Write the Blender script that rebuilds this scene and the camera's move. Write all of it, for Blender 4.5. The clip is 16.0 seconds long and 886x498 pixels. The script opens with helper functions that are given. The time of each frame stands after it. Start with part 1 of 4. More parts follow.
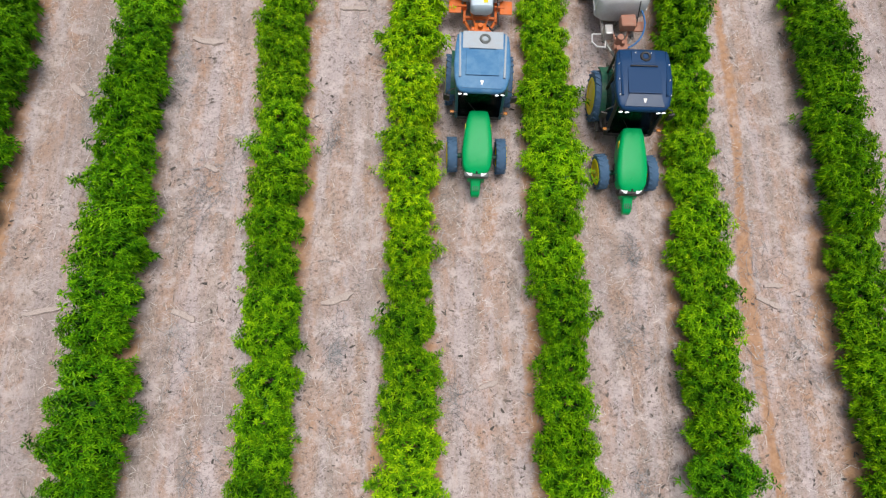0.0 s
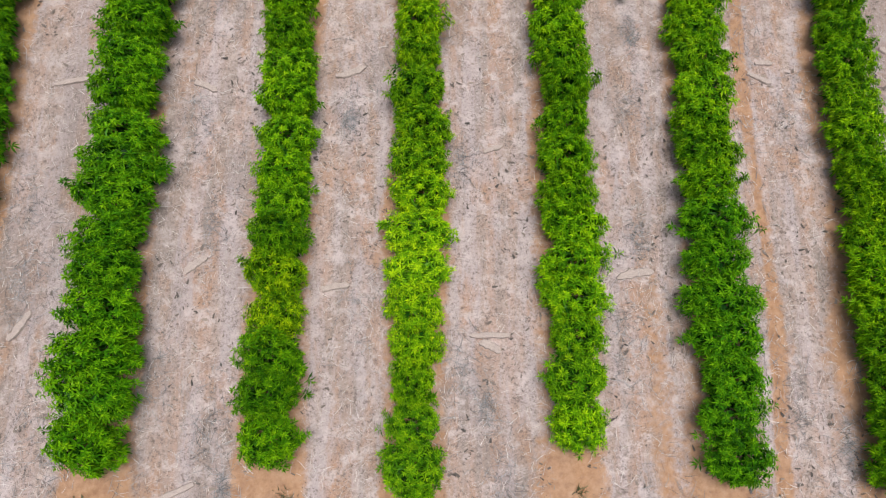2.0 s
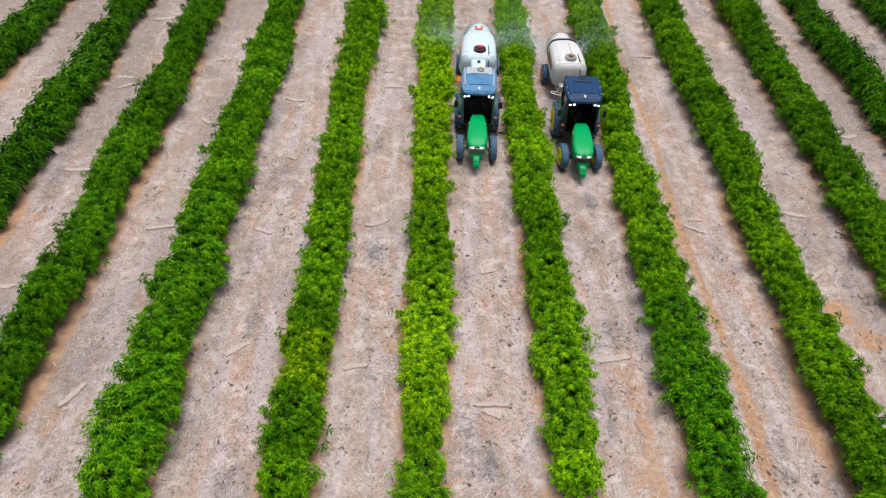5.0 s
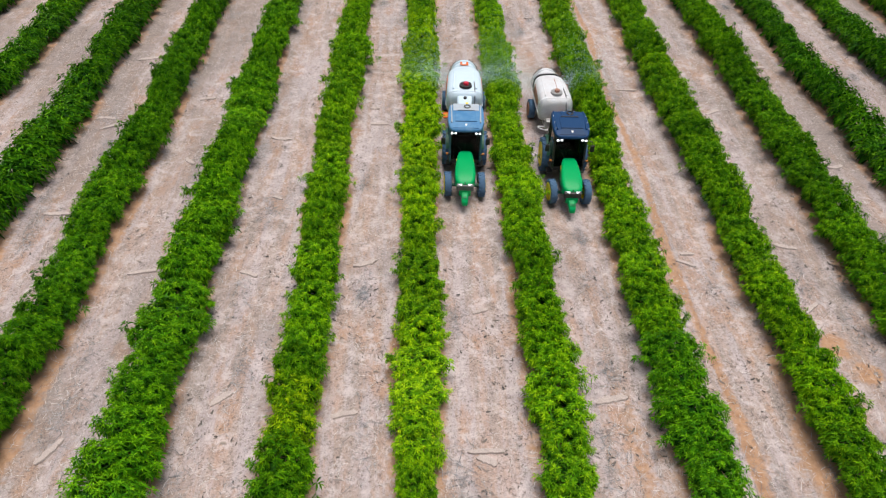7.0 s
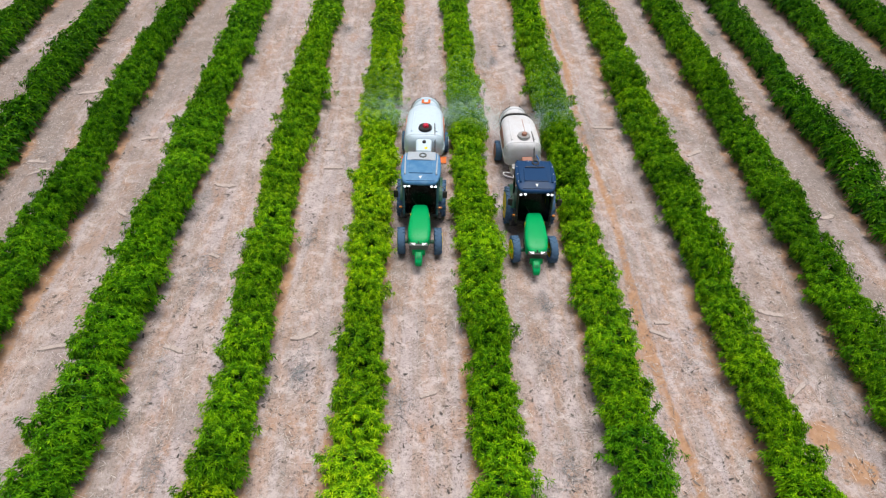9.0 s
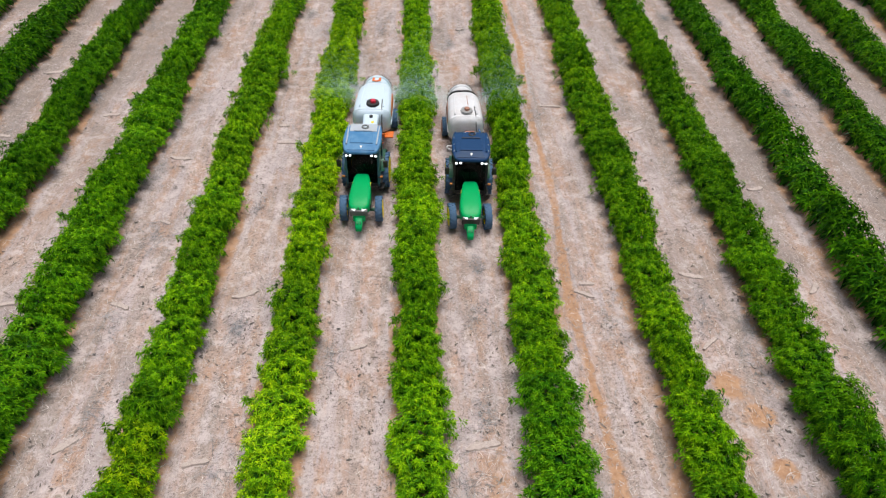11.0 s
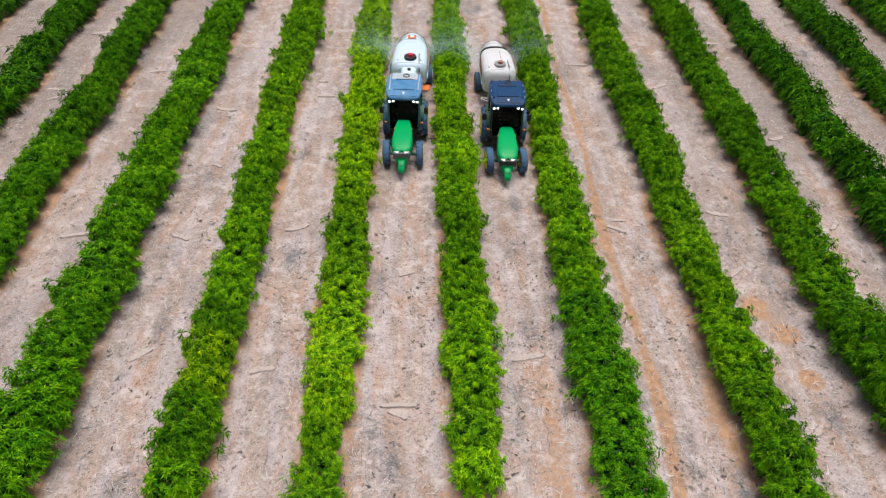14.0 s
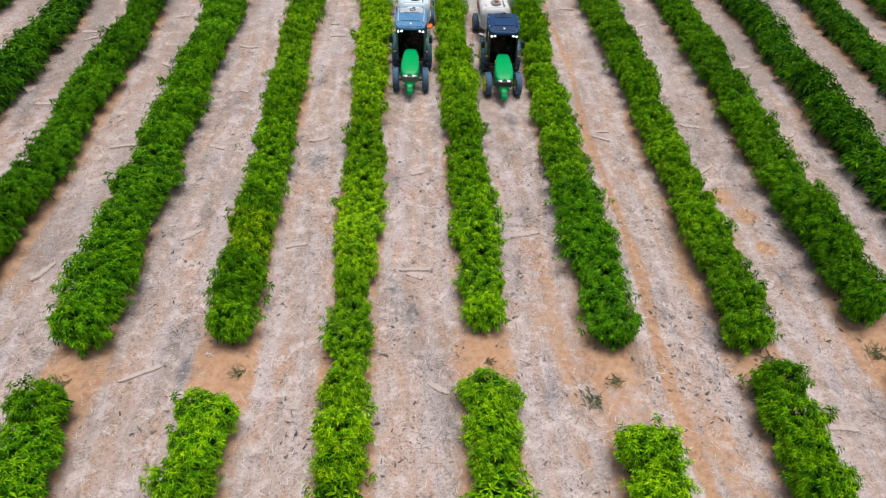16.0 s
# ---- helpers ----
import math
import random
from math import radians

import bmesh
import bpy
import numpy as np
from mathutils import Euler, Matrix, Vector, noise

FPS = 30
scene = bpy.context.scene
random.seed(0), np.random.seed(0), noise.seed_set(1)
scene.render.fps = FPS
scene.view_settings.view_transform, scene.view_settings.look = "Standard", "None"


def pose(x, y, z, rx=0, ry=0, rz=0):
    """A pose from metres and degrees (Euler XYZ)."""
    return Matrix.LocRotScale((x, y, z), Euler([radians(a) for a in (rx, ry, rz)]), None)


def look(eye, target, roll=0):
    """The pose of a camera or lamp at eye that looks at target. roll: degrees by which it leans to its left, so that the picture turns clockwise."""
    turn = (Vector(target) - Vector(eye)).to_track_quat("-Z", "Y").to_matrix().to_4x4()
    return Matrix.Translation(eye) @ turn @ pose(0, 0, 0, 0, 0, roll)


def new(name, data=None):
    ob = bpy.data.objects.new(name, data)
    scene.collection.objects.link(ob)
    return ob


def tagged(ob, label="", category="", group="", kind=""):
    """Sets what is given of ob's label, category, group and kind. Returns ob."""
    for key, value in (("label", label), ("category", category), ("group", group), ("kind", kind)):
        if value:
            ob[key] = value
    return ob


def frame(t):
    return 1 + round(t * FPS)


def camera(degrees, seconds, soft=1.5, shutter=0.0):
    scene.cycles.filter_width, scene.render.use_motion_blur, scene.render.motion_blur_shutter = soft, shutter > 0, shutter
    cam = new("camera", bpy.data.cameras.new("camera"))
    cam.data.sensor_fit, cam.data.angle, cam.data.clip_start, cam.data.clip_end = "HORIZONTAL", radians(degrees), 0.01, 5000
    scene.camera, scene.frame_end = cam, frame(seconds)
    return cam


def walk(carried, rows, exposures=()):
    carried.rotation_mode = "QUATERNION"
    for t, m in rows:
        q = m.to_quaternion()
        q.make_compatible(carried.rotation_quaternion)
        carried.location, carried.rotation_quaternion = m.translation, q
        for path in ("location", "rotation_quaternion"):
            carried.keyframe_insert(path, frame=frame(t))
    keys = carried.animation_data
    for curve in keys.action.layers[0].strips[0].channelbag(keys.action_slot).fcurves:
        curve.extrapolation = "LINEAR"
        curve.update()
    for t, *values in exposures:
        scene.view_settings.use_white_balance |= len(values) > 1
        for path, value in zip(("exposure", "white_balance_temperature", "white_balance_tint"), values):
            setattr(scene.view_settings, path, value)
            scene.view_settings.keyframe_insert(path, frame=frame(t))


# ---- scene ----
cam = camera(68.2, 16.0, soft=1.25)
# seconds, x, y, z in metres, then the turn in degrees
ROWS = [
    (0.0, -0.25, -6.5, 18.2, 15.23, -0.7, 0.05),
    (0.5, -0.289, -8.084, 18.057, 16.15, -0.71, 0.09),
    (1.0, -0.335, -10.168, 17.935, 17.26, -0.74, 0.07),
    (1.5, -0.404, -11.35, 17.859, 10.8, -0.81, 0.11),
    (2.0, -0.469, -12.5, 17.864, 12.95, -0.74, 0.19),
    (2.5, -0.53, -15.1, 17.798, 20.41, -0.78, 0.21),
    (3.0, -0.586, -16.44, 17.757, 28.18, -0.86, 0.18),
    (3.5, -0.572, -17.385, 17.732, 32.34, -0.82, 0.2),
    (5.8, -0.683, -21.85, 17.676, 45.83, -0.86, 0.25),
    (6.0, -0.683, -21.845, 17.671, 45.83, -0.86, 0.25),
    (6.5, -0.723, -21.341, 17.65, 45.83, -0.85, -0.08),
    (7.0, -0.724, -20.41, 17.66, 45.86, -0.86, -1.29),
    (7.5, -0.674, -19.374, 17.671, 45.89, -0.86, -1.47),
    (8.0, -0.359, -18.33, 17.691, 45.92, -0.88, -1.44),
    (8.2, -0.149, -17.85, 17.688, 45.93, -0.9, -1.44),
    (10.3, 3.09, -16.8, 17.654, 46.04, -1.05, -1.5),
    (10.5, 3.251, -17.502, 17.65, 46.05, -1.07, -1.5),
    (11.0, 3.312, -18.887, 17.62, 45.95, -1.11, -1.52),
    (11.5, 3.002, -19.797, 17.559, 45.87, -1.07, -1.45),
    (12.0, 2.66, -19.901, 17.548, 45.77, -1.05, -1.43),
    (12.5, 2.387, -19.727, 17.523, 45.76, -1.05, -1.4),
    (13.0, 2.177, -19.974, 17.482, 45.74, -1.04, -1.35),
    (13.5, 2.003, -20.554, 17.182, 45.67, -1.01, -1.28),
    (14.0, 1.837, -21.435, 16.968, 45.57, -1.03, -1.2),
    (14.5, 1.695, -22.562, 16.744, 45.49, -1.03, -1.2),
    (15.0, 1.512, -24.25, 16.668, 45.32, -1.02, -2.08),
    (15.5, 1.307, -25.85, 16.617, 45.26, -1.01, -2.13),
    (16.0, 1.149, -26.45, 16.632, 45.13, -0.99, -2.12),
]
walk(cam, [(t, pose(x, y, z, rx, ry, rz)) for t, x, y, z, rx, ry, rz in ROWS],
     exposures=((0.0, -0.16), (2.5, -0.19), (3.5, -0.09), (6.0, -0.06), (13.0, -0.06), (16.0, -0.08)))

# ---------------------------------------------------------------- light
world = bpy.data.worlds.new("sky")
scene.world = world
world.use_nodes = True
wn = world.node_tree
sky = wn.nodes.new("ShaderNodeTexSky")
sky.sky_type = "NISHITA"
sky.sun_disc = False
sky.sun_elevation, sky.sun_rotation = radians(85), radians(66)
sky.dust_density, sky.air_density, sky.ozone_density = 4.0, 1.0, 0.6
veil = wn.nodes.new("ShaderNodeHueSaturation")
veil.inputs["Saturation"].default_value = 0.55
wn.links.new(sky.outputs[0], veil.inputs["Color"])
wn.links.new(veil.outputs[0], wn.nodes["Background"].inputs[0])
wn.nodes["Background"].inputs[1].default_value = 0.105
sun = new("sun", bpy.data.lights.new("sun", "SUN"))
sun.data.energy, sun.data.angle, sun.data.color = 3.0, radians(32), (1.0, 0.96, 0.90)
sun.matrix_world = look((2.2, 1.0, 27), (0, 0, 0))

# ---------------------------------------------------------------- materials


class Net:
    """A small wrapper that keeps the node code short."""

    def __init__(self, name):
        self.m = bpy.data.materials.new(name)
        self.m.use_nodes = True
        self.t = self.m.node_tree
        self.bsdf = self.t.nodes["Principled BSDF"]
        self.out = self.t.nodes["Material Output"]

    def n(self, kind, **put):
        node = self.t.nodes.new(kind)
        for k, v in put.items():
            node.inputs[k].default_value = v
        return node

    def l(self, a, b):
        self.t.links.new(a, b)

    def noise(self, co, scale, detail=4.0, rough=0.6):
        x = self.n("ShaderNodeTexNoise", Scale=scale, Detail=detail, Roughness=rough)
        self.l(co, x.inputs["Vector"])
        return x.outputs["Fac"]

    def ramp(self, fac, *stops):
        x = self.n("ShaderNodeValToRGB")
        e = x.color_ramp.elements
        while len(e) < len(stops):
            e.new(0.5)
        for el, (p, c) in zip(e, stops):
            el.position, el.color = p, (*c, 1) if len(c) == 3 else c
        self.l(fac, x.inputs[0])
        return x.outputs[0]

    def mix(self, fac, a, b, how="MIX"):
        x = self.n("ShaderNodeMix")
        x.data_type, x.blend_type = "RGBA", how
        for sock, v in ((x.inputs[0], fac), (x.inputs[6], a), (x.inputs[7], b)):
            if isinstance(v, bpy.types.NodeSocket):
                self.l(v, sock)
            else:
                sock.default_value = v if isinstance(v, float) else (*v, 1)
        return x.outputs[2]

    def mul(self, a, b):
        x = self.n("ShaderNodeMath")
        x.operation = "MULTIPLY"
        for sock, v in zip(x.inputs, (a, b)):
            if isinstance(v, bpy.types.NodeSocket):
                self.l(v, sock)
            else:
                sock.default_value = v
        return x.outputs[0]

    def bump(self, height, strength, dist):
        x = self.n("ShaderNodeBump", Strength=strength, Distance=dist)
        self.l(height, x.inputs["Height"])
        self.l(x.outputs[0], self.bsdf.inputs["Normal"])

    def place(self):
        return self.n("ShaderNodeTexCoord").outputs["Object"]


def paint(name, col, rough=0.4, metal=0.0, dust=0.25, scale=6.0, dust_col=(0.42, 0.33, 0.27), bump=0.0, gloss=0.5):
    """Painted or moulded surface with blotchy fading and a film of dust."""
    k = Net(name)
    co = k.place()
    fine, coarse = k.noise(co, scale * 9, 5), k.noise(co, scale, 4)
    base = k.mix(fine, [c * 0.82 for c in col], [min(1, c * 1.15) for c in col])
    mask = k.ramp(coarse, (0.42, (0, 0, 0)), (0.75, (dust, dust, dust)))
    k.l(k.mix(mask, base, dust_col), k.bsdf.inputs["Base Color"])
    r = k.n("ShaderNodeMapRange")
    r.inputs[3].default_value, r.inputs[4].default_value = rough * 0.8, min(1, rough * 1.4)
    k.l(coarse, r.inputs[0])
    k.l(r.outputs[0], k.bsdf.inputs["Roughness"])
    k.bsdf.inputs["Metallic"].default_value = metal
    k.bsdf.inputs["Specular IOR Level"].default_value = gloss
    if bump:
        k.bump(fine, bump, 0.01)
    return k.m


def lamp_glass(name, strength):
    k = Net(name)
    k.bsdf.inputs["Base Color"].default_value = (0.9, 0.92, 0.95, 1)
    k.bsdf.inputs["Emission Color"].default_value = (0.9, 0.95, 1.0, 1)
    k.bsdf.inputs["Emission Strength"].default_value = strength
    k.bsdf.inputs["Roughness"].default_value = 0.15
    return k.m


def leaf_material(name, joined):
    """Green blades: younger ones at the shoot tips yellower, the inner filling coloured dark like shaded gaps; the
    plant's tint comes from the object or the joined mesh.
    """
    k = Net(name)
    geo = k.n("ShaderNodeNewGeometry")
    tip_gap_tone = k.n("ShaderNodeAttribute")
    tip_gap_tone.attribute_name = "tip_gap_tone"
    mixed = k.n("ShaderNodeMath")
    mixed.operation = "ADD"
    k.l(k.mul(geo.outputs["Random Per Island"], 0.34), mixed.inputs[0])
    k.l(k.mul(tip_gap_tone.outputs["Fac"], 0.64), mixed.inputs[1])
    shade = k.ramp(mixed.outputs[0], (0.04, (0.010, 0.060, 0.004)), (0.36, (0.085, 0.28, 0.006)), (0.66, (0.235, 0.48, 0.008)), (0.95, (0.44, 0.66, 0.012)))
    if joined:
        at = k.n("ShaderNodeAttribute")
        at.attribute_name = "tint"
        tint = at.outputs["Color"]
    else:
        tint = k.n("ShaderNodeObjectInfo").outputs["Color"]
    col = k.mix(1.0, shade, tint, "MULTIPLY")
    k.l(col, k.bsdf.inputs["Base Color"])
    k.bsdf.inputs["Roughness"].default_value = 0.45
    k.bsdf.inputs["Specular IOR Level"].default_value = 0.2
    tr = k.n("ShaderNodeBsdfTranslucent")
    k.l(k.mix(1.0, col, (1.25, 1.25, 0.7), "MULTIPLY"), tr.inputs["Color"])
    ms = k.n("ShaderNodeMixShader")
    ms.inputs[0].default_value = 0.12
    k.l(k.bsdf.outputs[0], ms.inputs[1])
    k.l(tr.outputs[0], ms.inputs[2])
    k.l(ms.outputs[0], k.out.inputs[0])
    return k.m


def soil_material():
    """Pale sand under trampled grey litter, with bare orange earth where the mesh's soil mask says so."""
    k = Net("sandy_soil")
    co = k.place()
    stretch = k.n("ShaderNodeMapping")
    stretch.inputs["Scale"].default_value = (1.0, 0.35, 1.0)
    k.l(co, stretch.inputs[0])
    lane = stretch.outputs[0]
    big, mid, fine, grit = k.noise(lane, 0.45, 3), k.noise(co, 2.2, 5, 0.65), k.noise(co, 14, 6, 0.75), k.noise(co, 55, 3, 0.7)
    sand = k.ramp(mid, (0.30, (0.235, 0.200, 0.180)), (0.46, (0.42, 0.355, 0.325)), (0.64, (0.57, 0.50, 0.47)))
    sand = k.mix(k.ramp(big, (0.40, (0, 0, 0)), (0.58, (0.85, 0.85, 0.85))), sand, (0.32, 0.29, 0.275))
    streak = k.n("ShaderNodeMapping")
    streak.inputs["Scale"].default_value = (1.0, 0.06, 1.0)
    k.l(co, streak.inputs[0])
    sand = k.mix(k.ramp(k.noise(streak.outputs[0], 2.4, 3, 0.6), (0.43, (0, 0, 0)), (0.60, (0.7, 0.7, 0.7))), sand, (0.50, 0.37, 0.31))
    cool = k.n("ShaderNodeMapping")
    cool.inputs["Location"].default_value = (31.0, 4.0, 0.0)
    cool.inputs["Scale"].default_value = (1.0, 0.09, 1.0)
    k.l(co, cool.inputs[0])
    sand = k.mix(k.ramp(k.noise(cool.outputs[0], 1.7, 4, 0.6), (0.45, (0, 0, 0)), (0.58, (0.85, 0.85, 0.85))), sand, (0.50, 0.465, 0.49))
    sand = k.mix(k.ramp(k.noise(lane, 1.1, 5, 0.7), (0.51, (0, 0, 0)), (0.65, (0.7, 0.7, 0.7))), sand, (0.46, 0.28, 0.17))
    speck = k.ramp(k.noise(co, 8.0, 5, 0.7), (0.37, (1, 1, 1)), (0.44, (0, 0, 0)))
    sand = k.mix(k.mul(speck, 0.7), sand, (0.12, 0.10, 0.088))
    dots = k.ramp(fine, (0.34, (1, 1, 1)), (0.43, (0, 0, 0)))
    sand = k.mix(k.mul(dots, 0.75), sand, (0.11, 0.093, 0.085))
    pale = k.ramp(k.noise(co, 17, 4, 0.7), (0.56, (0, 0, 0)), (0.70, (1, 1, 1)))
    sand = k.mix(k.mul(pale, 0.6), sand, (0.66, 0.60, 0.575))
    bleach = k.ramp(k.noise(co, 1.7, 6, 0.7), (0.51, (0, 0, 0)), (0.62, (0.75, 0.75, 0.75)))
    sand = k.mix(bleach, sand, (0.63, 0.59, 0.605))
    trash = k.ramp(k.noise(co, 1.9, 6, 0.8), (0.42, (1, 1, 1)), (0.54, (0.12, 0.12, 0.12)))
    sand = k.mix(k.mul(trash, k.ramp(k.noise(co, 13, 5, 0.8), (0.49, (0, 0, 0)), (0.60, (0.85, 0.85, 0.85)))), sand, (0.16, 0.14, 0.13))
    # grey litter patches, plus the lens's edge dimming coloured into the outer lanes
    litter_dim = k.n("ShaderNodeAttribute")
    litter_dim.attribute_name = "litter_edge_dim"
    sand = k.mix(litter_dim.outputs["Fac"], sand, k.mix(fine, (0.12, 0.112, 0.105), (0.37, 0.325, 0.30)))
    for turn, scale, shade, amount in ((25, 5.0, (0.62, 0.57, 0.54), 0.75), (100, 5.5, (0.64, 0.59, 0.57), 0.7), (160, 4.6, (0.14, 0.125, 0.12), 0.38), (65, 5.2, (0.16, 0.145, 0.14), 0.35)):
        lay = k.n("ShaderNodeMapping")
        lay.vector_type = "TEXTURE"
        lay.inputs["Rotation"].default_value = (0, 0, radians(turn))
        lay.inputs["Scale"].default_value = (1.0, 0.15, 1.0)
        wob = k.n("ShaderNodeTexNoise", Scale=1.3, Detail=2.0)
        k.l(co, wob.inputs["Vector"])
        k.l(k.mix(0.16, co, wob.outputs["Color"], "ADD"), lay.inputs[0])
        strand = k.ramp(k.noise(lay.outputs[0], scale, 3, 0.65), (0.575, (0, 0, 0)), (0.64, (1, 1, 1)))
        patch = k.ramp(k.noise(co, 0.9 + 0.004 * turn, 4, 0.6), (0.42, (0.1, 0.1, 0.1)), (0.62, (1, 1, 1)))
        sand = k.mix(k.mul(k.mul(strand, patch), amount), sand, shade)
    earth = k.ramp(k.noise(co, 4.5, 5, 0.65), (0.3, (0.34, 0.185, 0.105)), (0.55, (0.49, 0.285, 0.165)), (0.75, (0.55, 0.37, 0.25)))
    at = k.n("ShaderNodeAttribute")
    at.attribute_name = "soil"
    worn = k.n("ShaderNodeMath")
    worn.operation = "ADD"
    k.l(at.outputs["Fac"], worn.inputs[0])
    k.l(k.mul(k.noise(co, 3.3, 6, 0.7), 0.9), worn.inputs[1])
    mask = k.ramp(worn.outputs[0], (0.74, (0, 0, 0)), (1.12, (0.88, 0.88, 0.88)))
    col = k.mix(mask, k.mix(1.0, sand, (1.03, 0.955, 0.935), "MULTIPLY"), earth)
    k.l(k.mix(k.mul(grit, 0.35), col, k.mix(1.0, col, (0.7, 0.68, 0.66), "MULTIPLY")), k.bsdf.inputs["Base Color"])
    k.bsdf.inputs["Roughness"].default_value = 0.95
    k.bsdf.inputs["Specular IOR Level"].default_value = 0.15
    k.bump(fine, 0.5, 0.04)
    return k.m


def straw_material(name, *shades):
    k = Net(name)
    geo = k.n("ShaderNodeNewGeometry")
    k.l(k.ramp(geo.outputs["Random Per Island"], *[(i / (len(shades) - 1), s) for i, s in enumerate(shades)]), k.bsdf.inputs["Base Color"])
    k.bsdf.inputs["Roughness"].default_value = 0.9
    return k.m


def wood_material():
    k = Net("weathered_wood")
    co = k.place()
    st = k.n("ShaderNodeMapping")
    st.inputs["Scale"].default_value = (2.0, 18.0, 18.0)
    k.l(co, st.inputs[0])
    grain = k.noise(st.outputs[0], 2.0, 6, 0.7)
    k.l(k.ramp(grain, (0.3, (0.28, 0.22, 0.20)), (0.5, (0.47, 0.39, 0.36)), (0.75, (0.64, 0.56, 0.53))), k.bsdf.inputs["Base Color"])
    k.bsdf.inputs["Roughness"].default_value = 0.85
    k.bump(grain, 0.6, 0.01)
    return k.m


def glass_material():
    k = Net("tinted_glass")
    k.bsdf.inputs["Base Color"].default_value = (0.13, 0.24, 0.25, 1)
    k.bsdf.inputs["Roughness"].default_value = 0.03
    k.bsdf.inputs["IOR"].default_value = 1.2
    k.bsdf.inputs["Transmission Weight"].default_value = 1.0
    return k.m


GREEN = paint("green_paint", (0.0, 0.36, 0.105), 0.28, dust=0.0, gloss=0.14)
DEEP_GREEN = paint("dark_green_paint", (0.006, 0.11, 0.06), 0.4, dust=0.2)
BLUE_ROOF = paint("faded_blue_grey_roof", (0.06, 0.20, 0.40), 0.45, dust=0.45, dust_col=(0.22, 0.40, 0.56), gloss=0.3, scale=3)
PALE_ROOF = paint("pale_roof_panel", (0.42, 0.48, 0.54), 0.45, dust=0.3, gloss=0.35)
NAVY_ROOF = paint("navy_roof", (0.007, 0.046, 0.135), 0.42, dust=0.0, gloss=0.3)
VISOR = paint("glossy_navy_visor", (0.007, 0.04, 0.11), 0.3, dust=0.0, gloss=0.35)
CHIN = paint("grey_grille_plastic", (0.10, 0.12, 0.12), 0.5, dust=0.2)
TEAL = paint("dusty_teal_paint", (0.035, 0.13, 0.16), 0.45, dust=0.2, dust_col=(0.2, 0.3, 0.33))
BLACK = paint("black_plastic", (0.012, 0.013, 0.015), 0.45, dust=0.12)
DARK = paint("dark_cast_iron", (0.03, 0.045, 0.04), 0.55, metal=0.3, dust=0.35)
RUBBER = paint("blue_grey_rubber", (0.055, 0.125, 0.23), 0.8, dust=0.3, dust_col=(0.17, 0.23, 0.30), bump=0.3)
YELLOW = paint("yellow_paint", (0.95, 0.70, 0.008), 0.45, dust=0.0)
ORANGE = paint("orange_paint", (0.72, 0.16, 0.02), 0.42, dust=0.2)
WHITE = paint("white_moulded_plastic", (0.60, 0.73, 0.84), 0.4, dust=0.12)
DIRTY = paint("dirty_white_plastic", (0.66, 0.67, 0.70), 0.5, dust=0.45, scale=1.7, dust_col=(0.50, 0.42, 0.38))
RUST = paint("rusty_steel", (0.42, 0.20, 0.14), 0.7, metal=0.3, dust=0.5)
HOSE_BLUE = paint("blue_hose", (0.03, 0.16, 0.42), 0.5, dust=0.1)
STEEL = paint("dull_steel", (0.42, 0.42, 0.42), 0.45, metal=0.7, dust=0.3)
RED = paint("red_plastic", (0.62, 0.015, 0.05), 0.35, dust=0.05)
LAMP = lamp_glass("lit_work_lamp", 2.5)
HEAD = lamp_glass("lit_headlamp", 0.2)
HEAD_DIM = lamp_glass("dim_headlamp", 0.04)
AMBER = paint("amber_lens", (0.6, 0.22, 0.04), 0.2, dust=0.05)
BADGE = paint("white_badge", (0.8, 0.8, 0.78), 0.3, dust=0.0)
GLASS = glass_material()
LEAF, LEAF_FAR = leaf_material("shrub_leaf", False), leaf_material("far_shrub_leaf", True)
BARK = paint("grey_brown_bark", (0.16, 0.12, 0.09), 0.9, dust=0.3, bump=0.4)
SOIL = soil_material()
STRAW = straw_material("pale_straw", (0.32, 0.27, 0.24), (0.52, 0.45, 0.42), (0.74, 0.69, 0.67), (0.40, 0.38, 0.38))
GREY_STRAW = straw_material("grey_straw", (0.10, 0.10, 0.10), (0.22, 0.225, 0.24), (0.40, 0.41, 0.43))
CHIP = straw_material("dark_chips", (0.07, 0.062, 0.058), (0.17, 0.14, 0.125), (0.34, 0.28, 0.24))
WOOD = wood_material()
MIST = paint("water_mist", (0.70, 0.88, 0.98), 0.6, dust=0.0)

# ---------------------------------------------------------------- mesh helpers


def part(name, bm, material, parent, label="", smooth=False):
    """Links a bmesh as one mesh object under a thing or a part."""
    me = bpy.data.meshes.new(name)
    bmesh.ops.recalc_face_normals(bm, faces=bm.faces)
    bm.to_mesh(me)
    bm.free()
    me.materials.append(material)
    if smooth:
        me.shade_smooth()
        me.set_sharp_from_angle(angle=radians(38))
    ob = new(name, me)
    ob.parent = parent
    return tagged(ob, label)


def thing(name, label, category, group="", m=None):
    ob = tagged(new(name), label, category, group)
    if m is not None:
        ob.matrix_world = m
    return ob


def raw(name, verts, faces, material):
    me = bpy.data.meshes.new(name)
    me.from_pydata(verts, [], faces)
    me.materials.append(material)
    me.update()
    return me


def box(bm, at, size, bevel=0.0, turn=(0, 0, 0)):
    m = pose(*at, *turn) @ Matrix.Diagonal((*size, 1))
    made = bmesh.ops.create_cube(bm, size=1, matrix=m)
    if bevel:
        edges = {e for v in made["verts"] for e in v.link_edges}
        bmesh.ops.bevel(bm, geom=list(edges), offset=bevel, segments=2, affect="EDGES", profile=0.6)
    return bm


